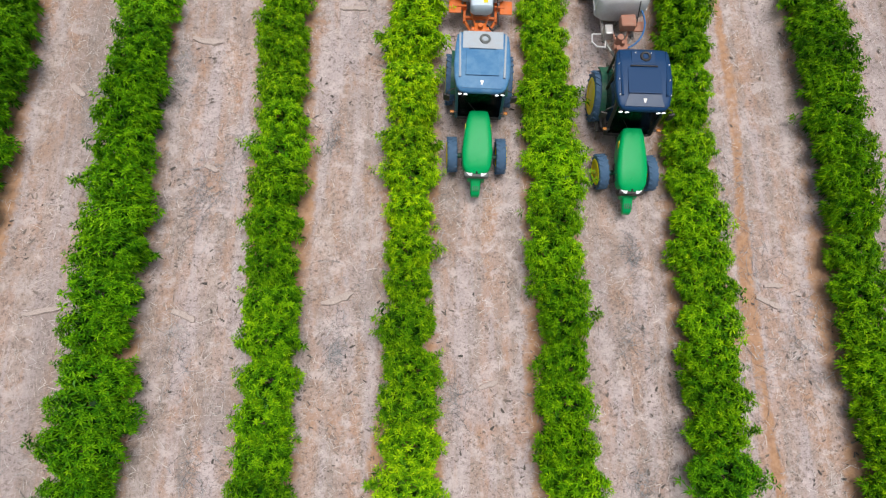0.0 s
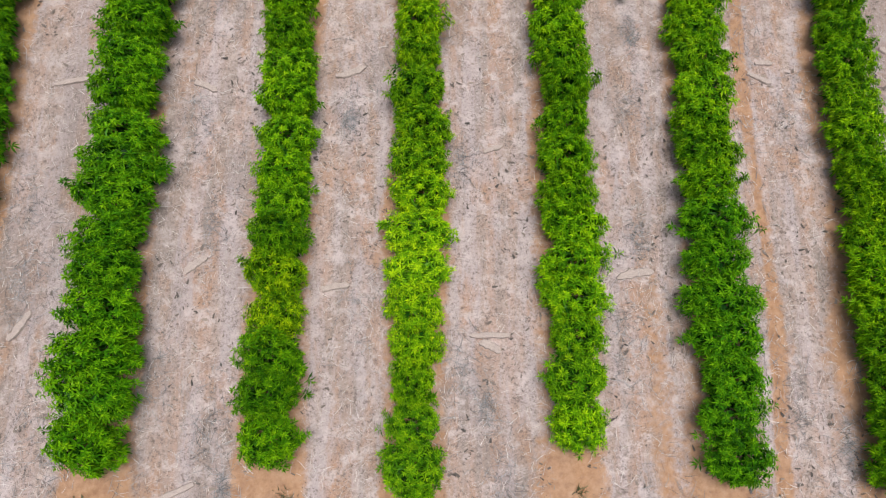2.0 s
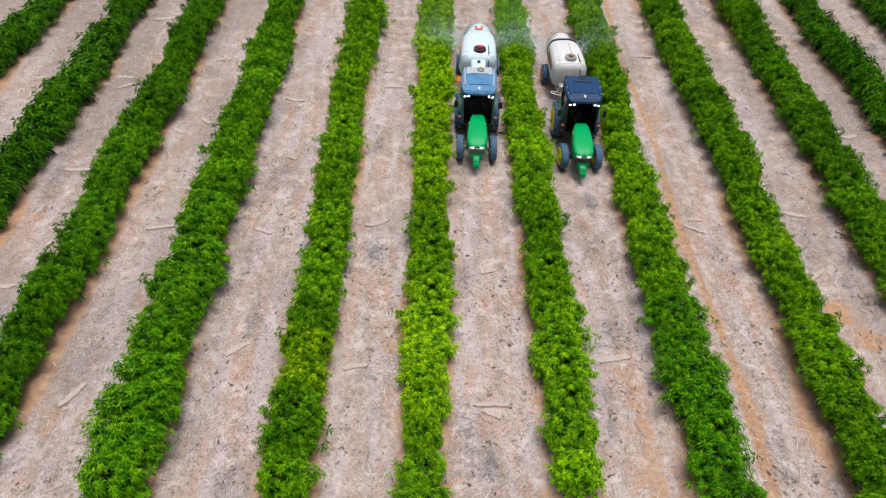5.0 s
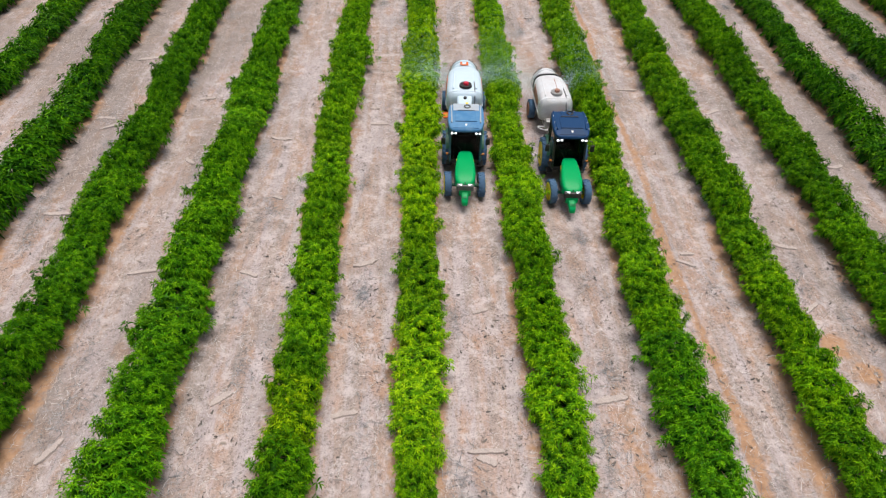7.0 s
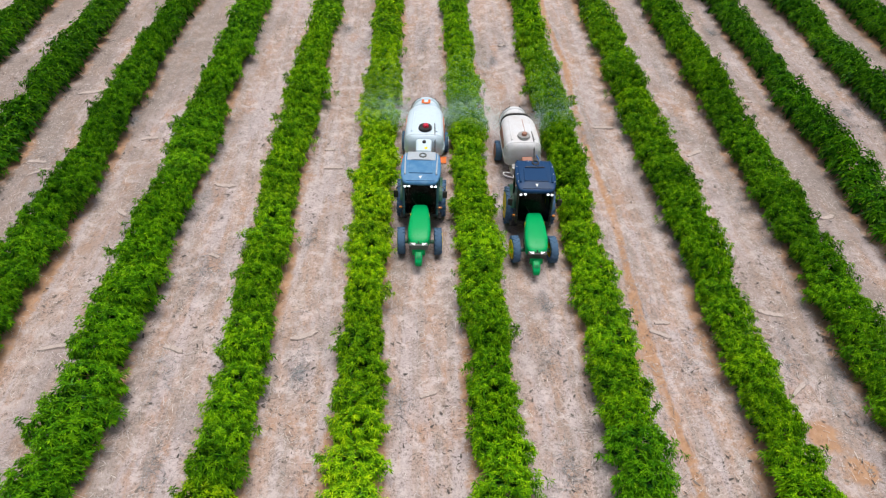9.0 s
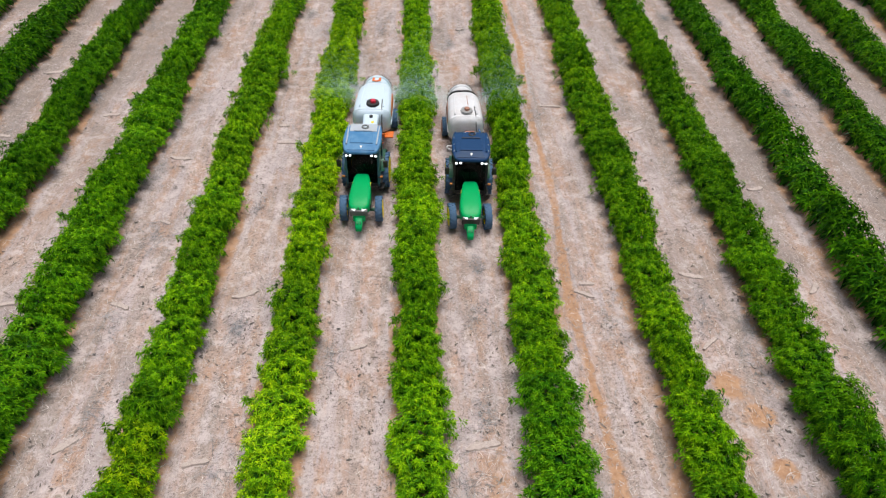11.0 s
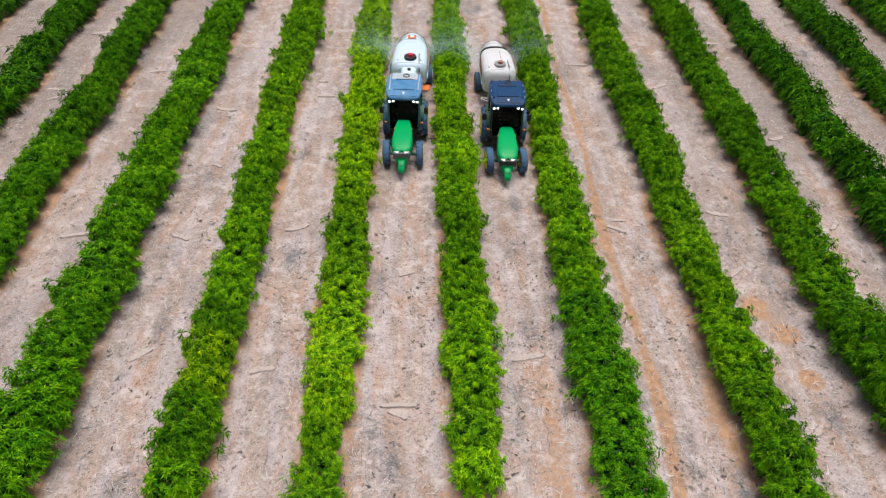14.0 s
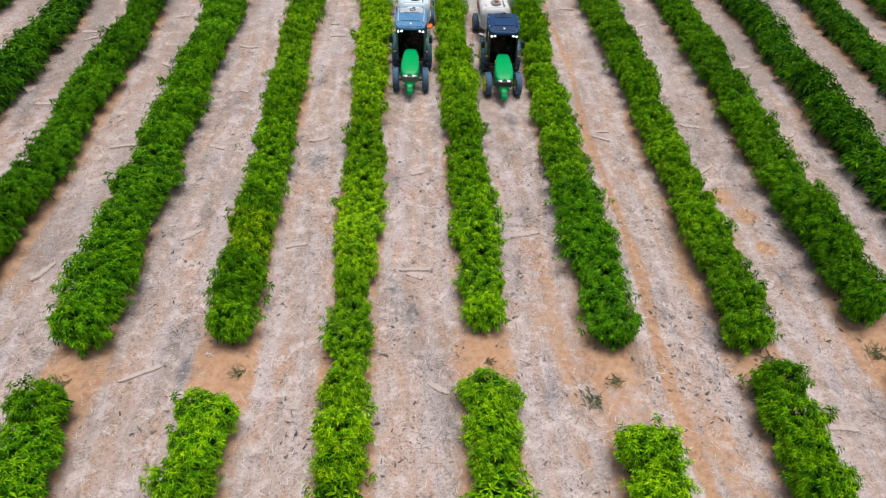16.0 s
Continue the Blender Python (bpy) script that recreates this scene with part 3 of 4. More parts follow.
def build_tractor(label, m, roof_mat, hatch_mat, pale_tail, chin, steer):
    t = thing("tractor", label, "tractor", "tractors spraying side by side", m)
    # running gear
    bm = box(N(), (0, 1.55, 0.62), (0.40, 1.9, 0.36), 0.04)
    box(bm, (0, 3.2, 0.66), (0.46, 1.5, 0.44), 0.05)
    box(bm, (0, 1.2, 0.88), (0.50, 1.35, 0.24), 0.04)
    part("engine_block", bm, DARK, t)
    bm = rod(N(), (-0.60, 1.2, 0.46), (0.60, 1.2, 0.46), 0.07)
    box(bm, (0, 1.2, 0.47), (0.34, 0.24, 0.22), 0.04)
    part("front_axle", bm, DEEP_GREEN, t)
    part("rear_axle", rod(N(), (-0.76, 3.38, 0.72), (0.76, 3.38, 0.72), 0.11), DEEP_GREEN, t)
    for s in (-1, 1):
        wheel("front_wheel", t, (s * 0.665, 1.2, 0.50), 0.50, 0.28, YELLOW, 18, s, 0.95).rotation_euler = (0, 0, radians(steer))
        wheel("rear_wheel", t, (s * 0.755, 3.38, 0.72), 0.72, 0.34, YELLOW, 20, s, 0.92)
        bm = arch(s * 0.655, 3.38, 0.72, 0.77, 0.26, 32, 150)
        slab(bm, [(s * 0.505, 2.85, 1.05), (s * 0.505, 4.15, 1.05), (s * 0.505, 3.9, 1.44), (s * 0.505, 3.1, 1.44)], 0.02)
        part("rear_fender", bm, DEEP_GREEN, t, "dark green rear fender", True)
    # front weight carrier, grooved on top
    bm = loft(N(), [ring(0.0, 0.20, 0.14, 0, 0.46, 6, 16), ring(0.05, 0.25, 0.24, 0, 0.50, 6, 16), ring(0.30, 0.27, 0.30, 0, 0.58, 6, 16), ring(0.46, 0.34, 0.30, 0, 0.64, 6, 16)])
    box(bm, (0, 0.42, 0.70), (0.46, 0.10, 0.26), 0.02)
    carrier = part("weight_carrier", bm, GREEN, t, "green cast front weight carrier", True)
    for k in range(4):
        part("groove", box(N(), (-0.075 + 0.05 * k, 0.17, 0.682), (0.018, 0.18, 0.03)), DEEP_GREEN, carrier)
    # hood
    bm = loft(N(), [ring(0.42, 0.36, 0.18, 0, 1.04, 4, 28), ring(0.47, 0.60, 0.28, 0, 1.03, 5, 28), ring(0.62, 0.75, 0.44, 0, 1.02, 6, 28), ring(1.0, 0.82, 0.60, 0, 1.04, 6, 28),
                    ring(1.5, 0.74, 0.66, 0, 1.09, 6, 28), ring(1.9, 0.62, 0.70, 0, 1.13, 6, 28), ring(2.06, 0.52, 0.70, 0, 1.13, 6, 28)])
    hood = part("hood", bm, GREEN, t, "glossy green sloping hood", True)
    for s in (-1, 1):
        part("hood_crease", rod(N(), (s * 0.20, 0.62, 1.232), (s * 0.17, 1.95, 1.472), 0.012, seg=6), GREEN, hood)
        part("side_stripe", slab(N(), [(s * 0.392, 0.85, 1.12), (s * 0.346, 1.75, 1.24), (s * 0.338, 1.75, 1.34), (s * 0.384, 0.85, 1.21)], 0.012), YELLOW, hood, "yellow side stripe")
        part("side_grille", box(N(), (s * 0.398, 1.0, 0.92), (0.02, 0.5, 0.18), 0.006), BLACK, hood)
        part("headlight", box(N(), (s * 0.20, 0.43, 1.075), (0.19, 0.10, 0.06), 0.02, (35, s * 10, s * 20)), HEAD_DIM if pale_tail else HEAD, hood, "lit white headlight")
    part("grille", box(N(), (0, 0.45, 0.93), (0.66, 0.16, 0.32), 0.05, (10, 0, 0)), chin, hood)
    part("hood_crest", rod(N(), (0, 0.70, 1.256), (0, 1.98, 1.482), 0.014, seg=6), GREEN, hood)
    part("badge", rod(N(), (0, 0.435, 1.10), (0, 0.475, 1.16), 0.035, seg=8), BLACK, hood)
    # cab
    bm = box(N(), (0, 2.92, 0.92), (1.16, 1.6, 0.14), 0.02)
    box(bm, (0, 2.26, 1.18), (1.0, 0.14, 0.40), 0.03)
    box(bm, (0, 3.72, 1.25), (1.0, 0.10, 0.62), 0.02)
    part("cab_floor", bm, BLACK, t)
    feet = {(-1, 0): ((-0.60, 2.12, 0.98), (-0.62, 2.34, 2.36)), (-1, 1): ((-0.66, 3.2, 0.98), (-0.66, 3.2, 2.38)), (-1, 2): ((-0.60, 3.72, 1.3), (-0.62, 3.68, 2.40))}
    for s in (-1, 1):
        for k in range(3):
            (ax, ay, az), (bx, by, bz) = feet[(-1, k)]
            part("cab_pillar", rod(N(), (-s * ax, ay, az), (-s * bx, by, bz), 0.04, seg=8), TEAL if pale_tail else BLACK, t)
        part("cab_sill", rod(N(), (s * 0.60, 2.12, 1.0), (s * 0.66, 3.2, 1.0), 0.035, seg=8), BLACK, t)
        part("side_window", slab(N(), [(s * 0.605, 2.17, 1.02), (s * 0.657, 3.17, 1.02), (s * 0.657, 3.17, 2.36), (s * 0.622, 2.38, 2.36)], 0.008), GLASS, t, "dark tinted door glass")
        part("quarter_window", slab(N(), [(s * 0.655, 3.24, 1.50), (s * 0.605, 3.70, 1.50), (s * 0.620, 3.66, 2.37), (s * 0.655, 3.24, 2.37)], 0.008), GLASS, t)
        door = part("door_panel", slab(N(), [(s * 0.612, 2.14, 0.84), (s * 0.664, 3.19, 0.84), (s * 0.662, 3.19, 1.22), (s * 0.612, 2.17, 1.12)], 0.025), TEAL if pale_tail else BLACK, t)
        part("door_frame", pipe(N(), [(s * 0.630, 2.17, 1.05), (s * 0.645, 2.36, 2.30), (s * 0.672, 3.15, 2.32), (s * 0.672, 3.17, 1.2)], 0.018, 6), TEAL if pale_tail else BLACK, door)
        part("door_handle", box(N(), (s * 0.675, 3.05, 1.35), (0.03, 0.14, 0.03), 0.008), BLACK, t)
        arm = part("mirror_arm", pipe(N(), [(s * 0.62, 2.36, 2.15), (s * 0.84, 2.26, 2.12), (s * 0.88, 2.26, 1.98)], 0.014), BLACK, t)
        part("mirror", box(N(), (s * 0.88, 2.25, 1.82), (0.17, 0.06, 0.30), 0.02, (0, 0, s * 12)), BLACK, arm)
        lamp = part("indicator_arm", box(N(), (s * 0.68, 2.10, 1.30), (0.20, 0.05, 0.05), 0.01), BLACK, t)
        part("indicator_lens", box(N(), (s * 0.72, 2.08, 1.345), (0.10, 0.07, 0.06), 0.012), AMBER, lamp, "amber indicator lens")
        part("cab_step", box(N(), (s * 0.64, 2.55, 0.55), (0.26, 0.34, 0.05), 0.01), BLACK, t)
        part("cab_step", box(N(), (s * 0.60, 2.55, 0.80), (0.22, 0.34, 0.05), 0.01), BLACK, t)
    part("windscreen", slab(N(), [(-0.58, 2.13, 1.02), (0.58, 2.13, 1.02), (0.60, 2.335, 2.35), (-0.60, 2.335, 2.35)], 0.008), GLASS, t, "dark tinted windscreen")
    part("rear_window", slab(N(), [(-0.56, 3.72, 1.55), (0.56, 3.72, 1.55), (0.59, 3.69, 2.36), (-0.59, 3.69, 2.36)], 0.008), GLASS, t)
    part("wiper", rod(N(), (0.05, 2.12, 1.06), (-0.30, 2.205, 1.65), 0.012, seg=6), BLACK, t)
    bm = box(N(), (0, 3.22, 1.28), (0.50, 0.48, 0.14), 0.05)
    box(bm, (0, 3.46, 1.62), (0.48, 0.13, 0.62), 0.05, (-8, 0, 0))
    part("seat", bm, BLACK, t)
    bm = rod(N(), (0, 2.35, 1.15), (0, 2.66, 1.62), 0.03)
    part("steering_column", bm, BLACK, t)
    bm = pipe(N(), [(0.2 * math.cos(a * math.pi / 8), 2.66 + 0.16 * math.sin(a * math.pi / 8), 1.62 - 0.1 * math.sin(a * math.pi / 8)) for a in range(17)], 0.016, 6)
    part("steering_wheel", bm, BLACK, t)
    # roof
    bm = loft(N(), [ring(2.08, 0.84, 0.06, 0, 2.40, 5, 32), ring(2.12, 1.12, 0.13, 0, 2.42, 5, 32), ring(2.22, 1.28, 0.18, 0, 2.44, 6, 32), ring(2.5, 1.41, 0.23, 0, 2.465, 6, 32), ring(2.85, 1.45, 0.26, 0, 2.48, 6, 32),
                    ring(3.35, 1.40, 0.27, 0, 2.49, 6, 32), ring(3.64, 1.32, 0.25, 0, 2.48, 6, 32), ring(3.74, 1.20, 0.18, 0, 2.46, 5, 32), ring(3.78, 0.96, 0.10, 0, 2.45, 4, 32)])
    roof = part("roof", bm, roof_mat, t, "", True)
    part("roof_hatch", box(N(), (0, 2.82, 2.612), (0.84, 0.70, 0.035), 0.015), hatch_mat, roof)
    part("roof_visor", slab(N(), [(-0.50, 2.16, 2.51), (0.50, 2.16, 2.51), (0.40, 2.46, 2.585), (-0.40, 2.46, 2.585)], 0.03), VISOR if not pale_tail else hatch_mat, roof)
    part("roof_badge", slab(N(), [(-0.012, 2.235, 2.552), (0.012, 2.235, 2.552), (0.05, 2.345, 2.578), (-0.05, 2.345, 2.578)], 0.012), BADGE, roof, "small white badge")
    tail = part("roof_tail", box(N(), (0, 3.47, 2.612), (1.04 if pale_tail else 0.62, 0.50 if pale_tail else 0.36, 0.04), 0.018), PALE_ROOF if pale_tail else roof_mat, roof)
    bm = lathe_x(N(), [(0, 0.08), (0.03, 0.085), (0.035, 0.12), (0.02, 0.14), (0, 0.145)], 24)
    bm.transform(pose(0.05, 3.50, 2.632, 0, -90, 0))
    vent = part("roof_vent", bm, CHIN if pale_tail else BLACK, tail, "round vent ring", True)
    part("vent_hub", rod(N(), (0.05, 3.50, 2.625), (0.05, 3.50, 2.645), 0.075, 0.06, 16), PALE_ROOF if pale_tail else NAVY_ROOF, vent, "", True)
    part("grab_bar", pipe(N(), [(-0.34, 3.22, 2.60), (-0.33, 3.22, 2.655), (0.33, 3.22, 2.655), (0.34, 3.22, 2.60)], 0.016), PALE_ROOF if pale_tail else BLACK, roof)
    for s in (-1, 1):
        part("roof_rib", rod(N(), (s * 0.56, 2.42, 2.595), (s * 0.59, 3.66, 2.60), 0.03, seg=8), PALE_ROOF if pale_tail else roof_mat, roof)
        for k, (lx, ly, lz) in enumerate(((0.40, 0.0, 0.0), (0.545, 0.03, -0.035))):
            lamp = part("work_light", rod(N(), (s * lx, 2.16 + ly, 2.335 + lz), (s * lx, 2.09 + ly, 2.315 + lz), 0.055, seg=14), BLACK, roof)
            part("lens", rod(N(), (s * lx, 2.092 + ly, 2.316 + lz), (s * lx, 2.078 + ly, 2.312 + lz), 0.047, seg=14), LAMP, lamp, "lit white lens")
        if not pale_tail:
            for y in (2.42, 2.85, 3.28, 3.6):
                part("roof_bolt", rod(N(), (s * (0.64 if y < 3.5 else 0.2), y, 2.585), (s * (0.64 if y < 3.5 else 0.2), y, 2.645), 0.014, seg=6), BADGE, roof)
    # drawbar
    bm = box(N(), (0, 4.2, 0.48), (0.12, 0.7, 0.08), 0.015)
    for s in (-1, 1):
        rod(bm, (s * 0.28, 4.0, 0.62), (s * 0.36, 4.55, 0.50), 0.03)
        rod(bm, (s * 0.30, 4.05, 1.05), (s * 0.36, 4.5, 0.55), 0.022)
    part("drawbar", bm, DARK, t)
    return t


# ---------------------------------------------------------------- sprayers


def build_sprayer(label, m, clean):
    s_ = thing("air_blast_sprayer", label, "sprayer", "sprayers behind the tractors", m)
    shell, metal, trim = (WHITE, ORANGE, ORANGE) if clean else (DIRTY, STEEL, RUST)
    bm = N()
    for s in (-1, 1):
        box(bm, (s * 0.46, 7.15, 0.60), (0.08, 3.6, 0.12), 0.01)
        rod(bm, (s * 0.44, 5.4, 0.58), (0, 4.58, 0.50), 0.045)
    for y in (5.5, 6.6, 7.6, 8.8):
        box(bm, (0, y, 0.60), (0.92, 0.08, 0.10), 0.01)
    part("frame", bm, metal, s_)
    tank = part("tank", loft(N(), [ring(5.86, 1.20, 0.75, 0, 1.22, 4, 40), ring(5.90, 1.38, 0.94, 0, 1.25, 4, 40), ring(6.00, 1.54, 1.10, 0, 1.28, 4, 40), ring(6.4, 1.62, 1.21, 0, 1.30, 4, 40),
                                   ring(7.5, 1.58, 1.20, 0, 1.29, 3.8, 40), ring(8.1, 1.46, 1.10, 0, 1.26, 3.3, 40), ring(8.42, 1.28, 0.98, 0, 1.22, 2.8, 40), ring(8.56, 1.0, 0.76, 0, 1.18, 2.6, 40), ring(8.6, 0.8, 0.6, 0, 1.16, 2.6, 40)]), shell, s_, "", True)
    part("tank_lip", loft(N(), [ring(6.02, 1.58, 1.14, 0, 1.28, 4, 40), ring(6.05, 1.62, 1.18, 0, 1.28, 4, 40), ring(6.10, 1.62, 1.18, 0, 1.28, 4, 40), ring(6.13, 1.58, 1.14, 0, 1.28, 4, 40)]), shell, tank, "", True)
    for s in (-1, 1):
        part("tank_ridge", rod(N(), (s * 0.50, 6.2, 1.865), (s * 0.46, 7.7, 1.84), 0.035, seg=8), shell, tank, "", True)
    if clean:
        part("front_step", loft(N(), [ring(5.16, 0.50, 0.30, 0, 1.40, 5, 24), ring(5.22, 0.62, 0.42, 0, 1.42, 5, 24), ring(5.95, 0.68, 0.50, 0, 1.45, 5, 24)]), shell, tank, "", True)
        part("front_mark", box(N(), (0.10, 5.36, 1.645), (0.12, 0.14, 0.012), 0.004), YELLOW, tank, "yellow printed mark")
        part("filter_cap", rod(N(), (0.02, 5.70, 1.66), (0.02, 5.70, 1.73), 0.075, seg=18), BLACK, tank)
    else:
        part("patch", slab(N(), [(-0.45, 5.94, 1.735), (0.45, 5.94, 1.735), (0.50, 6.06, 1.85), (-0.50, 6.06, 1.85)], 0.03), DIRTY, tank)
        part("strap", loft(N(), [ring(8.28, 1.38, 1.06, 0, 1.235, 2.9, 40), ring(8.31, 1.46, 1.14, 0, 1.235, 2.9, 40), ring(8.42, 1.40, 1.10, 0, 1.23, 2.9, 40), ring(8.45, 1.26, 0.98, 0, 1.22, 2.9, 40)]), BLACK, tank, "dark steel strap", True)
        part("rust_band", box(N(), (0.14, 7.1, 1.896), (0.025, 1.2, 0.012), 0.004), RUST, tank)
    # filler
    lid = part("filler_lid", rod(N(), (0.04, 6.40, 1.885), (0.04, 6.40, 1.965), 0.29, 0.26, 28), BLACK if clean else STEEL, tank, "round filler lid", True)
    bm = rod(N(), (0.06, 6.40, 1.96), (0.06, 6.40, 2.06), 0.115, 0.10, 18)
    for k in range(6):
        a = k * math.pi / 3
        box(bm, (0.06 + 0.11 * math.cos(a), 6.40 + 0.11 * math.sin(a), 2.0), (0.03, 0.03, 0.07), 0.006)
    part("filler_cap", bm, RED if clean else RUST, lid, "red screw cap" if clean else "rusty screw cap")
    part("hose", pipe(N(), [(0.46, 5.5, 1.05), (0.45, 5.86, 1.62), (0.44, 6.1, 1.90), (0.42, 6.7, 1.925)], 0.018), BLACK, tank)
    for s in (-1, 1):
        part("side_panel", slab(N(), [(s * 0.825, 6.35, 1.30), (s * 0.812, 7.6, 1.30), (s * 0.765, 7.6, 1.68), (s * 0.785, 6.35, 1.60)], 0.02), ORANGE if clean else RUST, tank, "orange printed side panel")
        part("tank_seam", box(N(), (s * 0.81, 7.0, 1.12), (0.04, 2.0, 0.05), 0.012), shell, tank)
        wheel("wheel", s_, (s * 0.84, 7.55, 0.44), 0.44, 0.30, shell if clean else RUST, 16, s)
        if not clean:
            continue
        guard = part("side_guard", box(N(), (s * 0.74, 5.75, 0.78), (0.36, 0.44, 0.05), 0.015), metal if clean else STEEL, s_)
        box_arm = box(N(), (s * 0.55, 5.75, 0.74), (0.30, 0.06, 0.20), 0.01)
        part("bracket", box_arm, metal, guard)
    part("axle", box(N(), (0, 7.55, 0.44), (1.4, 0.10, 0.10), 0.01), DARK, s_)
    bm = box(N(), (0.0, 4.95, 0.80), (0.36, 0.34, 0.30), 0.05)
    rod(bm, (-0.25, 4.95, 0.84), (0.25, 4.95, 0.84), 0.09)
    rod(bm, (0, 4.95, 0.9), (0, 4.95, 1.10), 0.07)
    for s in (-1, 1):
        rod(bm, (s * 0.1, 5.0, 0.8), (s * 0.28, 5.5, 0.95), 0.035)
    part("pump", bm, ORANGE if clean else RUST, s_, "", True)
    part("drive_shaft", rod(N(), (0, 4.3, 0.66), (0, 4.85, 0.76), 0.045), BLACK, s_)
    part("hose_loop", pipe(N(), [(0.2, 5.1, 0.85), (0.36, 4.9, 0.9), (0.52, 5.1, 0.86), (0.5, 5.5, 0.84)] if clean else
         [(0.70 * math.sin(radians(a)) - 0.02, 5.50 - 0.72 * math.cos(radians(a)), 0.95 + a * 0.003) for a in range(15, 121, 15)], 0.028), BLACK if clean else HOSE_BLUE, s_, "" if clean else "blue rubber hose")
    if not clean:
        part("hand_rail", pipe(N(), [(-0.56, 5.45, 0.75), (-0.86, 5.42, 0.80), (-0.92, 5.05, 0.95), (-0.80, 4.86, 1.0), (-0.52, 4.9, 0.9), (-0.45, 5.2, 0.8)], 0.026), DIRTY, s_, "bent pale tube rail")
        part("valve_block", box(N(), (-0.42, 5.35, 1.0), (0.26, 0.34, 0.34), 0.05), STEEL, s_)
        part("gear_box", box(N(), (0.14, 5.50, 1.22), (0.46, 0.40, 0.30), 0.05), RUST, s_)
        part("bracket", box(N(), (0.55, 5.52, 1.0), (0.34, 0.34, 0.06), 0.02), RUST, s_)
        part("filter_bowl", rod(N(), (-0.1, 5.05, 0.85), (-0.1, 5.05, 1.2), 0.13, 0.10, 16), RUST, s_, "", True)
    # fan
    bm = lathe_x(N(), [(-0.05, 0.34), (0.0, 0.52), (0.10, 0.60), (0.30, 0.62), (0.40, 0.58), (0.42, 0.46)], 36)
    bm.transform(pose(0, 8.50, 1.10, 0, 0, 90))
    fan = part("fan_housing", bm, shell, s_, "", True)
    bm = lathe_x(N(), [(0.0, 0.55), (0.05, 0.60), (0.16, 0.60), (0.2, 0.55)], 36)
    bm.transform(pose(0, 8.94, 1.10, 0, 0, 90))
    part("outlet_ring", bm, shell, fan, "", True)
    bm = rod(N(), (0, 8.88, 1.10), (0, 9.04, 1.10), 0.12)
    for k in range(8):
        a = k * math.pi / 4
        box(bm, (0.30 * math.cos(a), 8.97, 1.10 + 0.30 * math.sin(a)), (0.36, 0.10, 0.02), 0, (25 * math.sin(a), -k * 45, 0))
    part("fan_rotor", bm, BLACK, fan)
    for s in (-1, 1):
        pts = [(s * 0.66 * math.sin(radians(a)), 9.02, 1.10 + 0.66 * math.cos(radians(a))) for a in range(20, 141, 15)]
        boom = part("nozzle_pipe", pipe(N(), pts, 0.018), STEEL, fan)
        for p in pts[::1]:
            d = Vector((p[0], 0, p[2] - 1.10)).normalized() * 0.06
            part("nozzle", rod(N(), p, Vector(p) + d, 0.016, 0.010, 6), BLACK, boom)
    if clean:
        for s in (-1, 1):
            part("top_mark", box(N(), (s * 0.14, 8.72, 1.712), (0.10, 0.28, 0.03), 0.006), ORANGE, fan)
        part("top_mark", box(N(), (0, 8.60, 1.708), (0.2, 0.09, 0.03), 0.006), ORANGE, fan)
    return s_


FIRST = pose(0.87, -0.12, 0.0, 0, 0, -2.2) @ Matrix.Scale(1.05, 4)
SECOND = pose(5.18, -0.62, 0.0, 0, 0, -1.7) @ Matrix.Scale(1.05, 4)
build_tractor("green tractor with faded blue-grey cab roof and lit lamps", FIRST, BLUE_ROOF, BLUE_ROOF, True, CHIN, 3)
build_tractor("green tractor with navy blue cab roof and yellow rims", SECOND, NAVY_ROOF, NAVY_ROOF, False, BLACK, 7)
build_sprayer("clean white sprayer tank with orange frame behind tractor", FIRST, True)
build_sprayer("dirty white sprayer tank with rusty fittings behind tractor", SECOND @ pose(0, 4.4, 0, 0, 0, 3.0) @ Matrix.Diagonal((0.92, 0.94, 1, 1)) @ pose(0, -4.4, 0), False)


def build_mist():
    """Fine water drops blown sideways from the two fans."""
    rng = np.random.default_rng(44)
    ps = []
    for m in (FIRST, SECOND):
        for s in (-1, 1):
            n = 72000
            r = 0.55 + np.abs(rng.normal(0, 1.15, n))
            a = rng.uniform(-0.3, 0.6, n)
            y = 8.45 + rng.normal(0, 0.34, n) + 0.3 * r * rng.random(n)
            late = rng.random(n) < (0.5 if m is SECOND and s > 0 else 0.3)
            y += late * np.abs(rng.normal(0, 2.6, n))
            r += late * np.abs(rng.normal(0, 0.8, n))
            p = np.stack([s * r * np.cos(a), y, 0.9 + r * np.sin(a) * 0.6 + 0.2 * rng.normal(size=n)], -1)
            p[:, 2] = np.abs(p[:, 2]) + 0.05
            ps.append(p @ np.array(m.to_3x3()).T + np.array(m.translation))
    p = np.concatenate(ps)
    n = len(p)
    v = (p[:, None] + rng.normal(size=(n, 3, 3)) * 0.0038).reshape(-1, 3)
    f = np.arange(n * 3).reshape(-1, 3)
    tagged(new("spray_mist", raw("spray_mist", v, f, MIST)), "fine white water mist blown from the sprayer fans", "mist", kind="stuff")


build_mist()

# ---------------------------------------------------------------- litter


